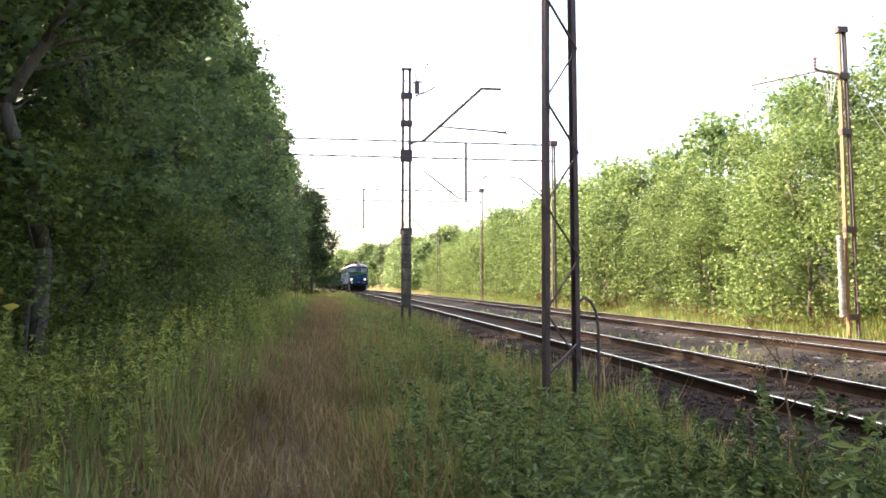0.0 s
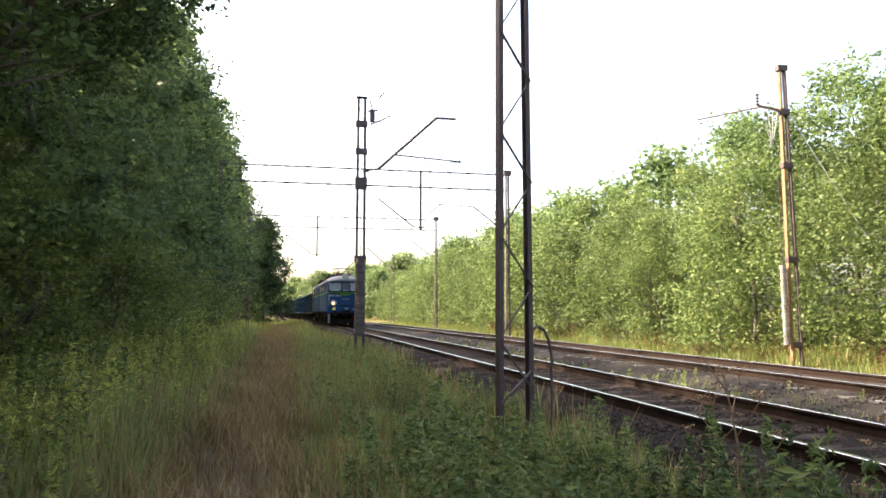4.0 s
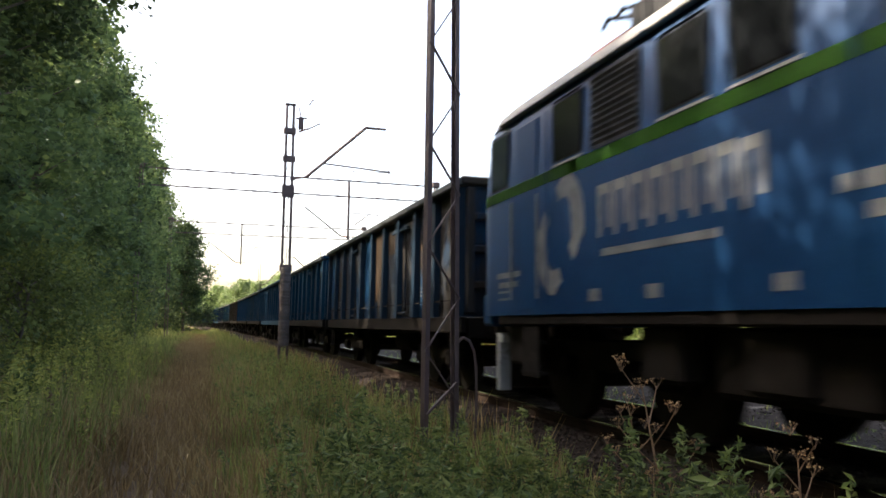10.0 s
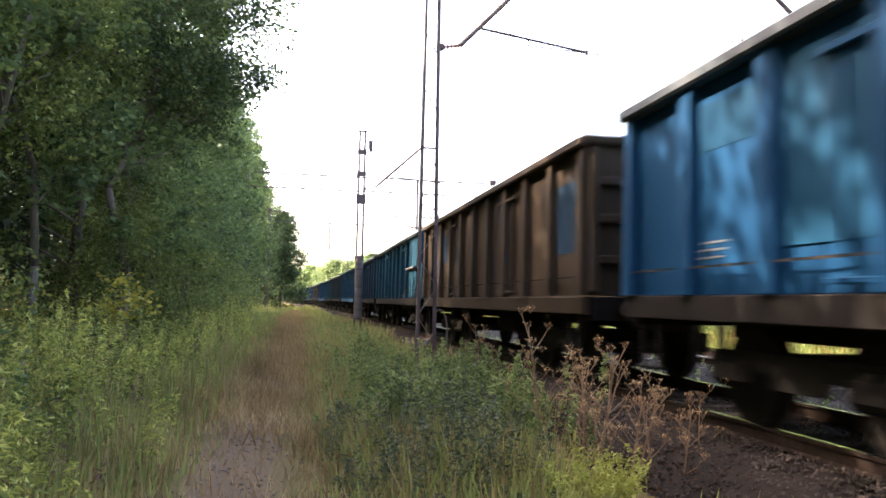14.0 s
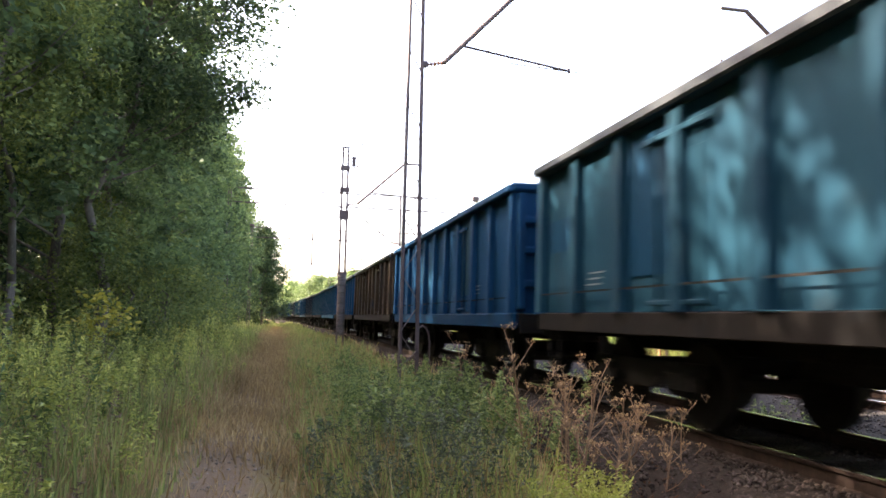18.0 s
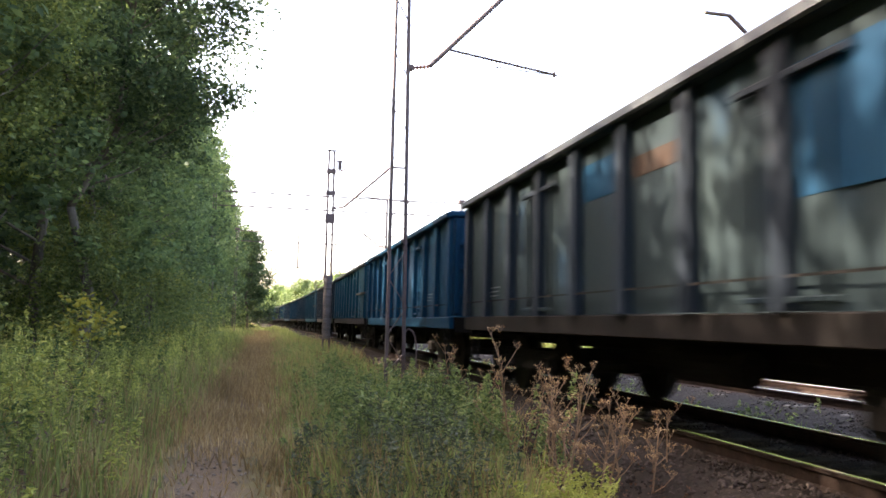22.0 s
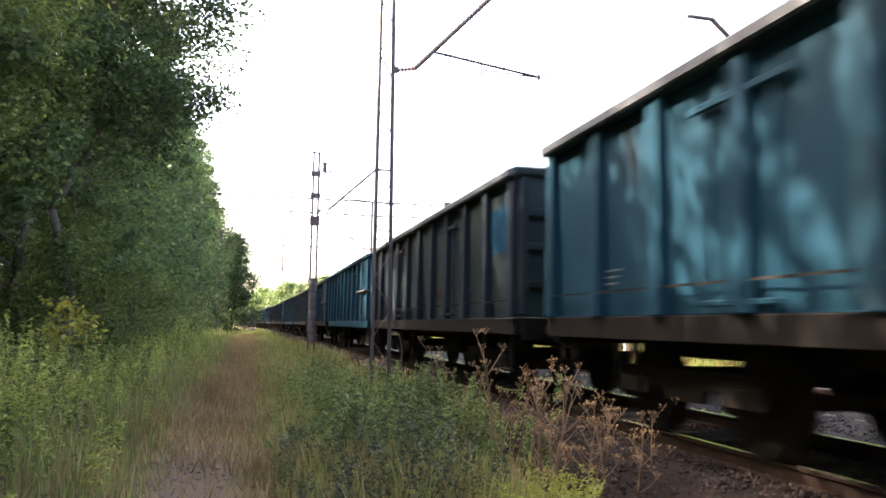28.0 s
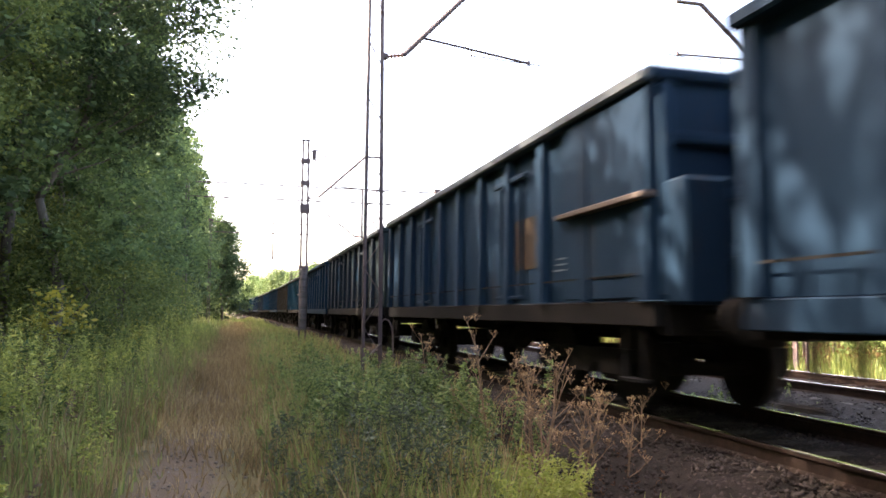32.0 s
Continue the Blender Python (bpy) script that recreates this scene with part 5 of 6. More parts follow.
        def emblem():
            bm = bmesh.new()
            for a0, cx, cz in ((0, 0.12, 0.1), (180, -0.12, -0.1)):
                pts = []
                for i in range(13):
                    a = radians(a0 - 60 + i * 15)
                    r = 0.56 if 2 < i < 11 else 0.48
                    pts.append((cx + math.cos(a) * r * 0.8, cz + math.sin(a) * r))
                for i in range(12, -1, -1):
                    a = radians(a0 - 60 + i * 15)
                    pts.append((cx + math.cos(a) * 0.21, cz + math.sin(a) * 0.29))
                bm.faces.new([bm.verts.new((x, 0, z)) for x, z in pts])
            bmesh.ops.triangulate(bm, faces=bm.faces)
            bmesh.ops.solidify(bm, geom=bm.faces, thickness=0.004)
            return mesh_of("emblem", bm, "lettering")

        # the emblem stands at the viewer's left on either flank
        def along(d):
            return F + (SEC - d if s < 0 else d)
        on("emblem", "l_emb", emblem, body, (s * 1.492, along(2.35), 2.08), "white swirl emblem", turn=q)
        for k in range(8):
            on("company_bar", "l_bb", lambda: mesh_of("company_bar", box(box(box(bmesh.new(), (-0.08, 0, 0), (0.07, 0.004, 0.5)), (0.09, 0, 0.04), (0.07, 0.004, 0.42)), (0, 0, 0.21), (0.24, 0.0044, 0.1)), "lettering"), body, (s * 1.492, along(3.3 + 0.29 * k), 2.2 - 0.02 * (k == 7)), turn=q)
        on("motto_bar", "l_mb", lambda: mesh_of("motto_bar", box(bmesh.new(), (0, 0, 0), (1.7, 0.004, 0.07)), "lettering"), body, (s * 1.492, along(4.1), 1.8), turn=q)
        on("owner_bar", "l_ob", lambda: mesh_of("owner_bar", box(box(bmesh.new(), (0, 0, 0.1), (1.3, 0.004, 0.11)), (0.1, 0, -0.08), (1.1, 0.004, 0.1)), "lettering"), body, (s * 1.492, along(6.7), 1.86), turn=q)
        on("owner_bar", "l_ob2", lambda: mesh_of("owner_bar", box(box(bmesh.new(), (0, 0, 0.06), (0.75, 0.004, 0.07)), (0, 0, -0.06), (0.6, 0.004, 0.07)), "lettering"), body, (s * 1.492, along(0.95), 1.66), turn=q)
        for yy in (3.1, 4.1, 5.6, 6.9, 8.3):
            on("data_plate", "l_dp", lambda: mesh_of("data_plate", box(bmesh.new(), (0, 0, 0), (0.2, 0.004, 0.12)), "lettering"), body, (s * 1.492, F + yy, 1.40), turn=q)
        on("data_plate", "l_dp3", lambda: mesh_of("data_plate", box(box(bmesh.new(), (0, 0, 0.05), (0.34, 0.004, 0.03)), (0, 0, -0.04), (0.34, 0.004, 0.03)), "lettering"), body, (s * 1.492, F + 0.8, 1.46), turn=q)
        here("body_skirt", "l_skirt", lambda: mesh_of("body_skirt", box(bmesh.new(), (0, 0, 0), (0.06, SEC - 0.9, 0.14), bevel=0.02), "under"), t, (s * 1.44, 0.1, 1.17))
        for yy in (1.5, 9.6):
            here("cab_step", "l_step", lambda: mesh_of("cab_step", box(box(box(bmesh.new(), (0, 0, 0.15), (0.14, 0.5, 0.04)), (0, 0, -0.2), (0.14, 0.5, 0.04)), (0.05, 0, 0.1), (0.03, 0.46, 0.7)), "under"), t, (s * 1.38, F + yy, 0.75))
        for yy in (0.95, 3.95, 5.3, 6.7):
            here("sand_box", "l_sand", lambda: mesh_of("sand_box", box(bmesh.new(), (0, 0, 0), (0.3, 0.6, 0.5), bevel=0.04), "wheel_steel"), t, (s * 1.2, F + yy, 0.86))
        # ribbed housings and a gutter along the roof's edges
        for yy in (4.3, 7.4):
            rg = here("roof_housing", "l_rgb", lambda: mesh_of("roof_housing", box(bmesh.new(), (0, 0, 0), (0.5, 2.3, 0.36), bevel=0.06), "dark_grille"), t, (s * 0.85, F + yy, 4.18))
            for k in range(10):
                on("rib", "l_rib", lambda: mesh_of("rib", box(bmesh.new(), (0, 0, 0), (0.54, 0.04, 0.3), bevel=0.006), "dark_grille"), rg, (0, -1.0 + k * 0.222, 0))
        here("gutter", "l_gut", lambda: mesh_of("gutter", box(bmesh.new(), (0, 0, 0), (0.05, SEC - 0.8, 0.04), bevel=0.01), "loco_grey"), t, (s * 1.47, 0.2, 3.71))
    # roof gear
    here("roof_vents", "l_vents", lambda: mesh_of("roof_vents", box(bmesh.new(), (0, 0, 0), (1.1, 2.4, 0.3), bevel=0.06), "dark_grille"), t, (0, 0.5, 4.28), "louvred roof housings")
    here("busbar", "l_bus", lambda: mesh_of("busbar", rod(rod(rod(bmesh.new(), (0, -2.6, 0.12), (0, 4.0, 0.12), 0.018, n=6), (0, -2.0, -0.15), (0, -2.0, 0.12), 0.03, n=8), (0, 3.0, -0.15), (0, 3.0, 0.12), 0.03, n=8), "under"), t, (0.15, 0, 4.42))
    bm_base = lambda: mesh_of("pantograph_base", bar(bar(box(box(bmesh.new(), (-0.6, 0, 0), (0.08, 1.9, 0.08)), (0.6, 0, 0), (0.08, 1.9, 0.08)), (-0.6, -0.7, 0), (0.6, -0.7, 0), 0.08), (-0.6, 0.7, 0), (0.6, 0.7, 0), 0.08), "red_paint")
    for yy, up in ((F + 2.5, leading), (F + 9.2, not leading)):
        pb = here("pantograph", "l_pbase", bm_base, t, (0, yy, 4.42), "red-based pantograph")
        for x in (-0.6, 0.6):
            for d in (-0.7, 0.7):
                on("roof_insulator", "l_rins", lambda: mesh_of("roof_insulator", rod(rod(bmesh.new(), (0, 0, -0.3), (0, 0, 0), 0.05, n=10), (0, 0, -0.16), (0, 0, -0.1), 0.085, n=10), "insulator"), pb, (x, d, 0))
        h = 0.45 if up else 0.22

        def arm(x, d):
            bm = rod(bmesh.new(), (x, -0.7 * d, 0), (x * 0.8, 0.75 * d, h * 0.5), 0.02, n=6)
            return mesh_of("pantograph_arm", rod(bm, (x * 0.8, 0.75 * d, h * 0.5), (x * 0.7, -0.1 * d, h), 0.016, n=6), "under")

        def head():
            bm = bmesh.new()
            for d in (-0.15, 0.15):
                rod(bm, (-0.6, d, h), (0.6, d, h), 0.03, n=6)
                for s in (-1, 1):
                    rod(bm, (s * 0.6, d, h), (s * 0.85, d, h - 0.06), 0.025, n=6)
                    rod(bm, (s * 0.85, d, h - 0.06), (s * 0.92, d, h - 0.2), 0.025, n=6)
            return mesh_of("collector_head", bm, "under")
        for x in (-0.5, 0.5):
            for d in (-1, 1):
                on("pantograph_arm", "l_arm%d%g%d" % (up, x, d), lambda: arm(x, d), pb)
        on("collector_head", "l_head%d" % up, head, pb)
    for k, yy in enumerate((F + 0.6, F + 0.9)):
        here("horn", "l_horn", lambda: mesh_of("horn", rod(bmesh.new(), (0, 0, 0), (0, -0.35, 0.02), 0.03, 0.09, 12), "loco_grey"), t, (0.5 + 0.18 * k, yy, 4.15))
    for yy in (F + 2.45, F + 8.15):
        bogie(t, yy if leading else -yy, 0.6, 1.15, "lb", 0.85)
    here("battery_box", "l_bat", lambda: mesh_of("battery_box", box(bmesh.new(), (0, 0, 0), (2.5, 1.5, 0.55), bevel=0.05), "under"), t, (0, 0, 0.82))
    return t


KINDS = {"blue": "faded blue", "bright": "bright blue repainted", "teal": "weathered teal", "navy": "dirty dark navy", "brown": "rust-brown weathered", "grey": "dull grey-green", "mottled": "mottled blue and beige", "patched": "patchy rust and blue"}
ORDER = ("patched blue mottled mottled bright brown teal navy blue grey teal bright brown bright blue teal grey blue teal grey teal navy blue navy teal grey teal navy grey navy navy grey navy "
         "teal brown navy blue grey navy teal brown navy blue navy").split()
ENDED = {7, 19, 21, 25, 27, 31, 28, 34, 40}
TRAIN = []          # each vehicle with its place in the train, behind the gap after the locomotive


def make_train():
    for leading, label in ((True, "leading half of a blue twin electric locomotive, green waistband, headlamps lit"), (False, "trailing half of a boxy blue twin electric locomotive, green waistband")):
        y = -0.4 - SEC * (1.5 if leading else 0.5) - (0.75 if leading else 0.0)
        TRAIN.append((make_loco(y, label, leading), y))
    for k, paint in enumerate(ORDER, 1):
        y = WAGON * (k - 0.5)
        extra = ", closed end panel" if k in ENDED else ""
        w = make_wagon(paint, 1 if k in ENDED else 0, y, KINDS[paint] + " open steel wagon, ribbed sides" + extra, k)
        TRAIN.append((w, y))


# seconds and metres along the line of the gap behind the locomotive
GAP = [(0, 138.7), (1, 126.6), (2, 114.6), (3, 102.6), (4, 90.4), (5, 78.4), (6, 66.4), (7, 56), (8, 44.7), (8.5, 38.8), (9, 32.4), (9.5, 24.2), (10, 16.8), (10.3, 13.3), (10.5, 10.2), (11, -0.8),
       (12, -21), (13, -41.5), (14, -61.7), (15, -82.3), (18, -143.6), (19, -163), (20, -183.9), (21, -203.8), (22, -224.5), (23, -244.3), (24, -264.6), (25, -283.7),
       (28, -341.6), (29, -360.2), (30, -379.5), (31, -398), (32, -415.8)]


def motions():
    for ob, y in TRAIN:
        rows = []
        for t, g in GAP:
            at = g + y
            rows.append((t, pose(TRACKS[0] + float(bend(at)), at, 0, 0, 0, math.degrees(math.atan(max(0.0, at - 30.0) / 2500.0)))))
        walk(ob, rows)

# ---- low plants ----


def stature(x, y, low=0.3):
    """How tall plants grow at a place: trodden low by the path, taller away from it, uneven in clumps."""
    away = np.clip(np.abs(x + 0.5) / 1.3, low, 1.0)
    clump = 0.8 + 0.35 * np.sin(x * 2.3 + 1.7 * np.sin(y * 0.8)) * np.sin(y * 1.1 + x)
    return away * clump


def blades(name, n, xy, height, material, rng, width=0.012, lean=0.25, low=0.3):
    """Grass blades of two bent segments rising from the ground."""
    x, y = xy
    z = ground_z(x, y)
    h = height * rng.uniform(0.5, 1.25, n) * stature(x, y, low)
    a = rng.uniform(0, 2 * math.pi, n)
    d = np.stack([np.cos(a), np.sin(a)], axis=-1) * (h * lean * rng.uniform(0.2, 1.6, n))[:, None]
    b = rng.uniform(0, 2 * math.pi, n)
    s = np.stack([np.cos(b), np.sin(b)], axis=-1) * (width * rng.uniform(0.6, 1.4, n))[:, None]
    o = np.zeros(n)
    p0 = np.stack([x, y, z - 0.02], axis=-1)
    s3 = np.concatenate([s, o[:, None]], axis=1)
    p1 = p0 + np.concatenate([d * 0.35, (h * 0.6)[:, None]], axis=1)
    p2 = p0 + np.concatenate([d, h[:, None]], axis=1)
    v = np.stack([p0 - s3, p0 + s3, p1 + s3 * 0.7, p1 - s3 * 0.7, p2], axis=1).reshape(-1, 3)
    i = np.arange(n)[:, None] * 5
    f = np.concatenate([i + [[0, 1, 2]], i + [[0, 2, 3]], i + [[3, 2, 4]]])
    return new(name, flat_mesh(name, v, f, material))


def weeds(name, xy, height, material, rng, per=46, leaf=0.11, heads=None, head_name=""):
    """Upright leafy stems with narrow leaves all the way up; heads: a material for their flower plumes."""
    x, y = xy
    n = len(x)
    z = ground_z(x, y)
    h = height * rng.uniform(0.6, 1.2, n) * stature(x, y)
    top = np.stack([x + rng.normal(0, 0.08, n), y + rng.normal(0, 0.08, n), z + h], axis=-1)
    foot = np.stack([x, y, z], axis=-1)
    f = rng.uniform(0.12, 0.98, (n, per))
    p = foot[:, None] + (top - foot)[:, None] * f[..., None]
    r = 0.085 * (1.15 - f)
    a = rng.uniform(0, 6.28, (n, per))
    p[..., 0] += np.cos(a) * r
    p[..., 1] += np.sin(a) * r
    ob = new(name, leaves(name, p.reshape(-1, 3), leaf, material, rng, up=0.25, slim=0.26))
    if heads:
        m = 26
        q = top[:, None] + rng.normal(0, 1, (n, m, 3)) * np.array([0.05, 0.05, 0.1])
        tagged(new(head_name, leaves(head_name, q.reshape(-1, 3), 0.045, heads, rng, up=0.2, slim=0.5)), "flower plumes of the tall weeds", "flowers", kind="stuff")
    return ob


def scatter(rng, n, x0, x1, y0, y1, power=1.6):
    x = rng.uniform(x0, x1, n) + rng.normal(0, 0.22, n)
    return x, y0 + (y1 - y0) * rng.random(n) ** power + rng.normal(0, 0.3, n)


def make_low_plants():
    rng = np.random.default_rng(7)
    # meadow on the forest side
    xy = scatter(rng, 44000, -7.0, -1.15, 3.5, 45, 1.5)
    tagged(blades("meadow_grass", 44000, xy, 0.78, "blades_green", rng, 0.0095, 0.2), "tall green meadow grass beside the path", "grass", kind="stuff")
    xy = scatter(rng, 13000, -7.0, -1.2, 3.5, 40, 1.5)
    tagged(blades("dead_stalks", 13000, xy, 0.8, "blades_dry", rng, 0.007, 0.2), "dead brown stalks among the meadow grass", "grass", kind="stuff")
    xy = scatter(rng, 300, -6.5, -1.9, 6, 30, 1.1)
    ob = weeds("flowering_goldenrod", xy, 1.2, "weed_leaves", rng, heads="yellow_heads", head_name="goldenrod_plumes")
    tagged(ob, "goldenrod stems in yellow flower", "weeds", kind="stuff")
    xy = scatter(rng, 420, -6.5, -1.7, 5, 24, 1.2)
    tagged(weeds("dead_stems", xy, 1.0, "dead_stems", rng, per=34, leaf=0.06), "dark brown dead flower stems in the meadow", "weeds", kind="stuff")
    x, y = scatter(rng, 11000, -2.5, 0.2, 4.2, 14, 1.2)
    keep = (np.abs(x + 0.55) > 0.5) | (rng.random(len(x)) < np.clip((y - 7.0) / 5.0, 0.16, 1.0))
    x, y = x[keep], y[keep]
    tagged(blades("fringe_grass", len(x), (x, y), 0.42, "blades_dry", rng, 0.006, 0.7, 0.5), "flattened straw grass along the path's edge", "grass", kind="stuff")
    xy = scatter(rng, 2300, -6.8, -1.6, 4.5, 36, 1.3)
    tagged(weeds("goldenrod", xy, 1.25, "weed_meadow", rng, per=84, leaf=0.07), "tall green goldenrod stems in the meadow", "weeds", kind="stuff")
    # dry grass along the path, thin where it is trodden bare
    x, y = scatter(rng, 40000, -1.15, 1.3, 3.0, 95, 1.6)
    keep = rng.random(len(x)) < np.clip(np.abs(x) ** 2 * 0.8 + 0.06 + (y - 8.5) / 7, 0.06, 1)
    x, y = x[keep] - 0.5 + 0.18 * np.sin(y[keep] * 0.45), y[keep]
    tagged(blades("dry_grass", len(x), (x, y), 0.6, "blades_dry", rng, 0.008, 0.5, 0.6), "straw-brown dry grass along the path", "grass", kind="stuff")
    # verge towards the track
    xy = scatter(rng, 34000, 0.35, 3.1, 3.5, 50, 1.5)
    xy = (np.where(xy[1] < 9, 0.55 + (xy[0] - 0.55) * 0.62, xy[0]), xy[1])
    tagged(blades("verge_grass", 34000, xy, 0.62, "blades_green", rng, 0.010), "green grass on the verge of the track", "grass", kind="stuff")
    xy = scatter(rng, 20000, 0.4, 3.3, 3.5, 50, 1.4)
    xy = (np.where(xy[1] < 9, 0.4 + (xy[0] - 0.4) * 0.7, xy[0]), xy[1])
    tagged(blades("verge_dry_grass", 20000, xy, 0.65, "blades_dry", rng, 0.009), "dry brown grass on the verge of the track", "grass", kind="stuff")
    xy = scatter(rng, 420, 0.8, 2.6, 6.5, 13, 1.0)
    tagged(weeds("verge_weeds", xy, 1.0, "weed_fine", rng, per=110, leaf=0.075), "tall leafy green weeds on the verge", "weeds", kind="stuff")
    xy = scatter(rng, 700, 0.7, 2.9, 9, 34, 1.3)
    tagged(weeds("low_weeds", xy, 0.75, "weed_fine", rng, per=60, leaf=0.08), "leafy green weeds along the ballast", "weeds", kind="stuff")
    xy = scatter(rng, 300, 0.6, 1.8, 5, 9, 1.0)
    tagged(weeds("dark_weeds", xy, 0.85, "dark_heads", rng, per=60, leaf=0.06), "dark withered seed stalks among the weeds", "weeds", kind="stuff")
    # the same growth round and behind the camera's stand
    x, y = rng.uniform(-7, 3, 26000), rng.uniform(-14, 5, 26000)
    keep = rng.random(len(x)) < np.clip(np.abs(x + 0.5) - 0.35, 0.05, 1)
    tagged(blades("near_grass", int(keep.sum()), (x[keep], y[keep]), 0.5, "blades_green", rng, 0.012), "green grass behind and beside the path", "grass", kind="stuff")
    # grass beyond the second track, in the sun
    xy = scatter(rng, 22000, 12.2, 16.5, 12, 110, 1.4)
    tagged(blades("sunlit_grass", 22000, xy, 0.4, "blades_bank", rng, 0.016), "sunlit yellow-green grass along the bank", "grass", kind="stuff")
    xy = scatter(rng, 9000, 6.2, 8.5, 9, 60, 1.4)
    tagged(blades("track_grass", 9000, xy, 0.3, "blades_bank", rng, 0.012), "sparse grass between the two tracks", "grass", kind="stuff")
    xy = scatter(rng, 260, 6.4, 8.3, 9, 45, 1.2)
    tagged(weeds("bed_weeds", xy, 0.42, "weed_fine", rng, per=40, leaf=0.07), "green and rusty weeds between the two tracks", "weeds", kind="stuff")
    xy = scatter(rng, 330, 13.6, 15.0, 14, 60, 1.3)
    tagged(weeds("bank_weeds", xy, 0.8, "rust_stalks", rng, per=40, leaf=0.07), "brown weeds at the foot of the bank", "weeds", kind="stuff")
    x, y = scatter(rng, 40000, -8, 2.6, 38, 150, 1.2)
    keep = (np.abs(x + 0.5) > 1.1) | (y > 60)
    x, y = x[keep], y[keep]
    tagged(blades("distant_meadow", len(x), (x, y), 0.6, "blades_green", rng, 0.03), "distant meadow grass below the forest", "grass", kind="stuff")


def dried_umbel(seed, x, y, height, label):
    """A withered umbel plant: woody stem, forking branches, each ending in a rayed head of seeds."""
    rng = np.random.default_rng(seed)
    t = thing("dried_umbel", pose(x, y, float(ground_z(x, y)) - 0.03, 0, 0, seed * 47), label, "dry plant", "dried umbels")
    lean = Vector((rng.normal() * 0.12, rng.normal() * 0.12, 1)).normalized()
    bm = bmesh.new()
    top = lean * height
    rod(bm, (0, 0, 0), lean * height * 0.55, 0.011, 0.008, 6)
    rod(bm, lean * height * 0.55, top, 0.008, 0.004, 6)
    part("stem", bm, "brown_stem", t)
    tips = [top]
    for k in range(7):
        f = 0.3 + 0.62 * k / 6
        a = k * 2.4 + rng.normal() * 0.3
        out = Vector((math.cos(a), math.sin(a), 0)) * height * (0.30 - 0.2 * f)
        p = lean * height * f
        mid = p + out * 0.6 + Vector((0, 0, height * 0.10))
        tip = p + out + Vector((0, 0, height * (0.24 - 0.08 * f)))
        b = rod(rod(bmesh.new(), p, mid, 0.005, 0.004, 5), mid, tip, 0.004, 0.003, 5)
        part("branch", b, "brown_stem", t)
        tips += [tip] if k % 2 else [tip, mid + Vector((rng.normal() * 0.08, rng.normal() * 0.08, 0.12))]
    for tip in tips:
        bm = bmesh.new()
        ends = []
        for i in range(7):
            a = i * 0.9 + rng.random()
            r = 0.022 + 0.024 * rng.random()
            e = tip + Vector((math.cos(a) * r, math.sin(a) * r, 0.03 + 0.02 * rng.random()))
            rod(bm, tip - Vector((0, 0, 0.02)), e, 0.0016, 0.0012, 3)
            ends.append(e)
        pts = np.array([list(e + Vector(rng.normal(size=3) * 0.008)) for e in ends for _ in range(3)])
        head = part("seed_head", leaves("seed_head", pts, 0.017, "sunlit_brown_heads", rng, slim=0.7), "", t)
        head["kind"] = "stuff"
        part("ray", bm, "brown_stem", head)["kind"] = "stuff"
    return t


def bright_bush(seed, x, y, r, label):
    rng = np.random.default_rng(seed)
    t = thing("fern_bush", pose(x, y, float(ground_z(x, y)) - 0.02), label, "bush", "fern bushes")
    for k in range(26):
        a, out = rng.uniform(0, 6.28), r * rng.uniform(0.25, 1.0)
        tip = np.array([math.cos(a) * out, math.sin(a) * out, r * rng.uniform(1.0, 1.75) * (1.15 - 0.4 * out / r)])
        f = rng.uniform(0.25, 1.0, 70)
        p = tip[None] * np.stack([f ** 1.4, f ** 1.4, f], axis=-1) + rng.normal(size=(70, 3)) * 0.03
        part("frond", leaves("frond", p, 0.055, "weed_sunlit", rng, slim=0.3), "", t)["kind"] = "stuff"
    bm = bmesh.new()
    rod(bm, (0, 0, 0), (0, 0, r * 0.9), 0.012, 0.006, 6)
    part("stem", bm, "brown_stem", t)
    return t


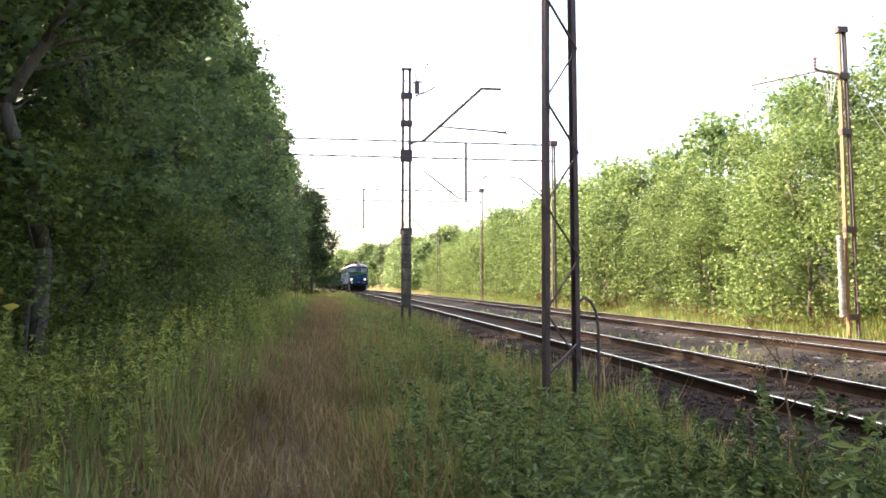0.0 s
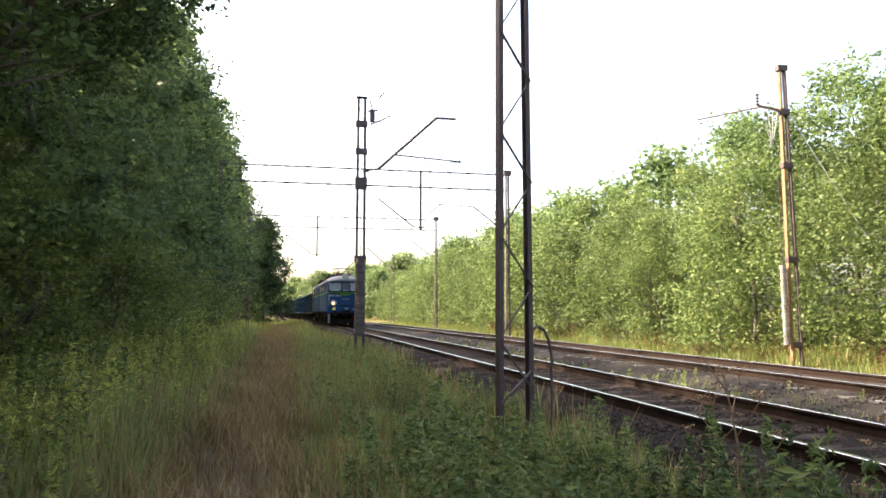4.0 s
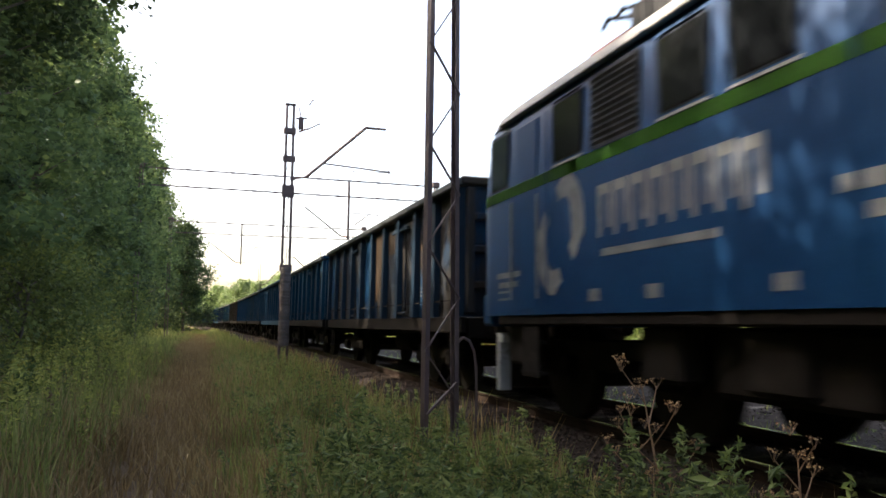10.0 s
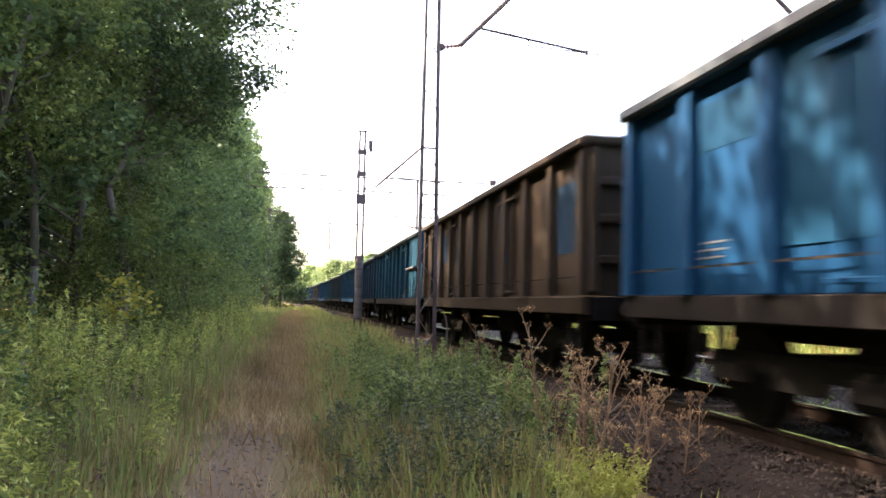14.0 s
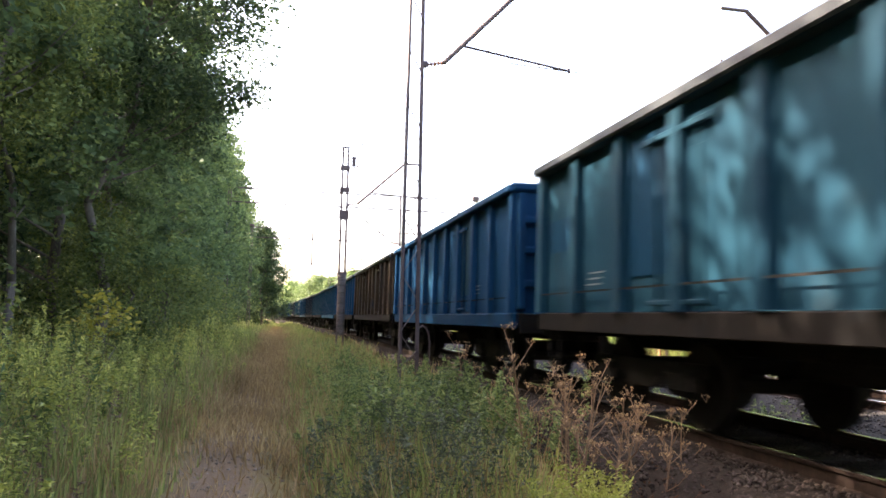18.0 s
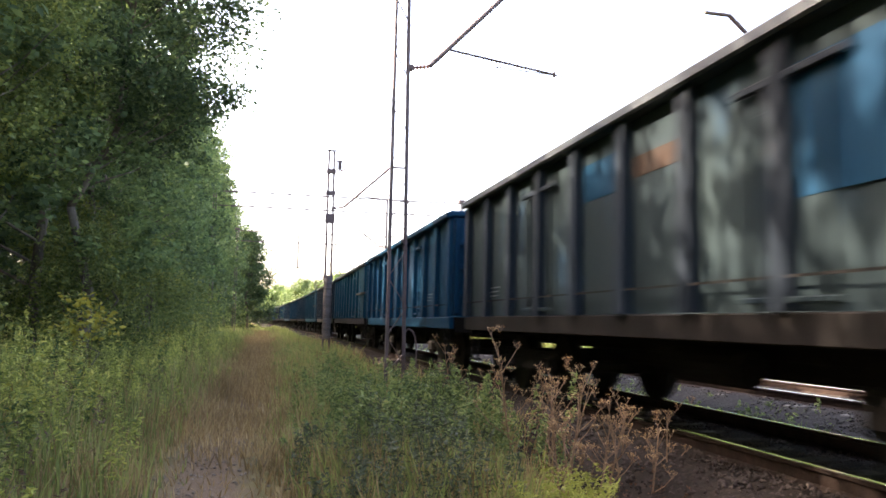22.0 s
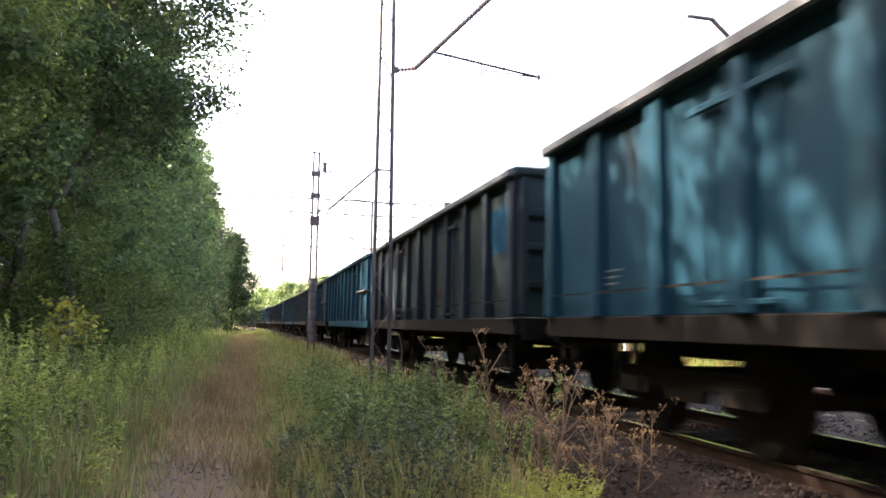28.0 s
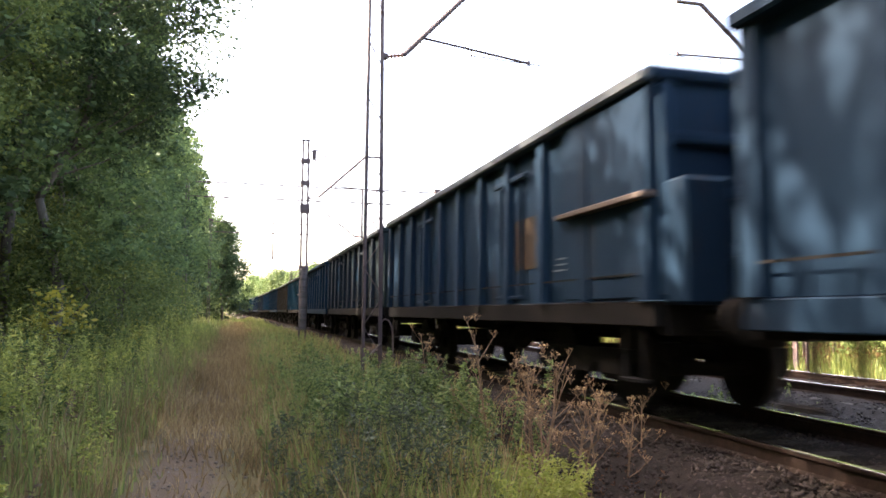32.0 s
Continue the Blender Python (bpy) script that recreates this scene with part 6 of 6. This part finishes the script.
def make_roadside_plants():
    umb = "withered brown umbel with dry seed heads beside the track"
    for k, (x, y, h) in enumerate(((2.42, 7.0, 1.5), (2.62, 6.4, 1.15), (3.0, 7.0, 1.05), (3.4, 6.7, 0.9), (3.75, 6.5, 0.85), (2.75, 5.9, 0.85), (3.3, 6.0, 0.75), (3.6, 7.2, 0.8), (3.2, 8.3, 1.05),
                                   (2.8, 10.9, 1.3), (2.95, 11.6, 1.05), (3.1, 10.2, 0.95), (3.4, 9.2, 0.9),
                                   (2.55, 6.1, 1.2), (2.75, 6.7, 1.0), (2.95, 6.2, 0.95), (3.05, 7.6, 1.1), (2.45, 5.7, 0.8), (2.7, 8.4, 1.05))):
        dried_umbel(100 + k, x, y, h, umb)
    rng = np.random.default_rng(23)
    x, y = rng.uniform(2.3, 3.9, 70), rng.uniform(5.4, 9.0, 70)
    tagged(weeds("withered_stalks", (x, y), 0.5, "rust_stalks", rng, per=26, leaf=0.04), "withered rust-brown stalks on the ballast shoulder", "weeds", kind="stuff")
    for k, (x, y, r) in enumerate(((2.0, 5.0, 0.5), (2.35, 5.3, 0.38), (1.75, 5.35, 0.3))):
        bright_bush(200 + k, x, y, r, "feathery bush, sunlight put into its bright yellow-green leaves")
    rng = np.random.default_rng(17)
    # pebbles in the trodden path
    n = 900
    px, py = rng.normal(-0.5, 0.45, n), rng.uniform(3.0, 13, n)
    pts = np.stack([px, py, ground_z(px, py) + 0.002], axis=-1)
    s = rng.uniform(0.008, 0.03, n)[:, None, None]
    base = np.array([[1, 0, 0], [-1, 0, 0], [0, 1, 0], [0, -1, 0], [0, 0, 0.6], [0, 0, -0.6]], dtype=float)
    v = base[None] * s * rng.uniform(0.6, 1.3, (n, 6, 3)) + pts[:, None]
    f = np.array([[0, 2, 4], [2, 1, 4], [1, 3, 4], [3, 0, 4], [2, 0, 5], [1, 2, 5], [3, 1, 5], [0, 3, 5]])
    tagged(new("path_pebbles", flat_mesh("path_pebbles", v.reshape(-1, 3), (np.arange(n)[:, None, None] * 6 + f[None]).reshape(-1, 3), "pebble")), "pale pebbles lying in the trodden path", "pebbles", kind="stuff")


make_forest()
make_masts()
make_low_plants()
make_roadside_plants()
make_train()
make_tracks()
motions()
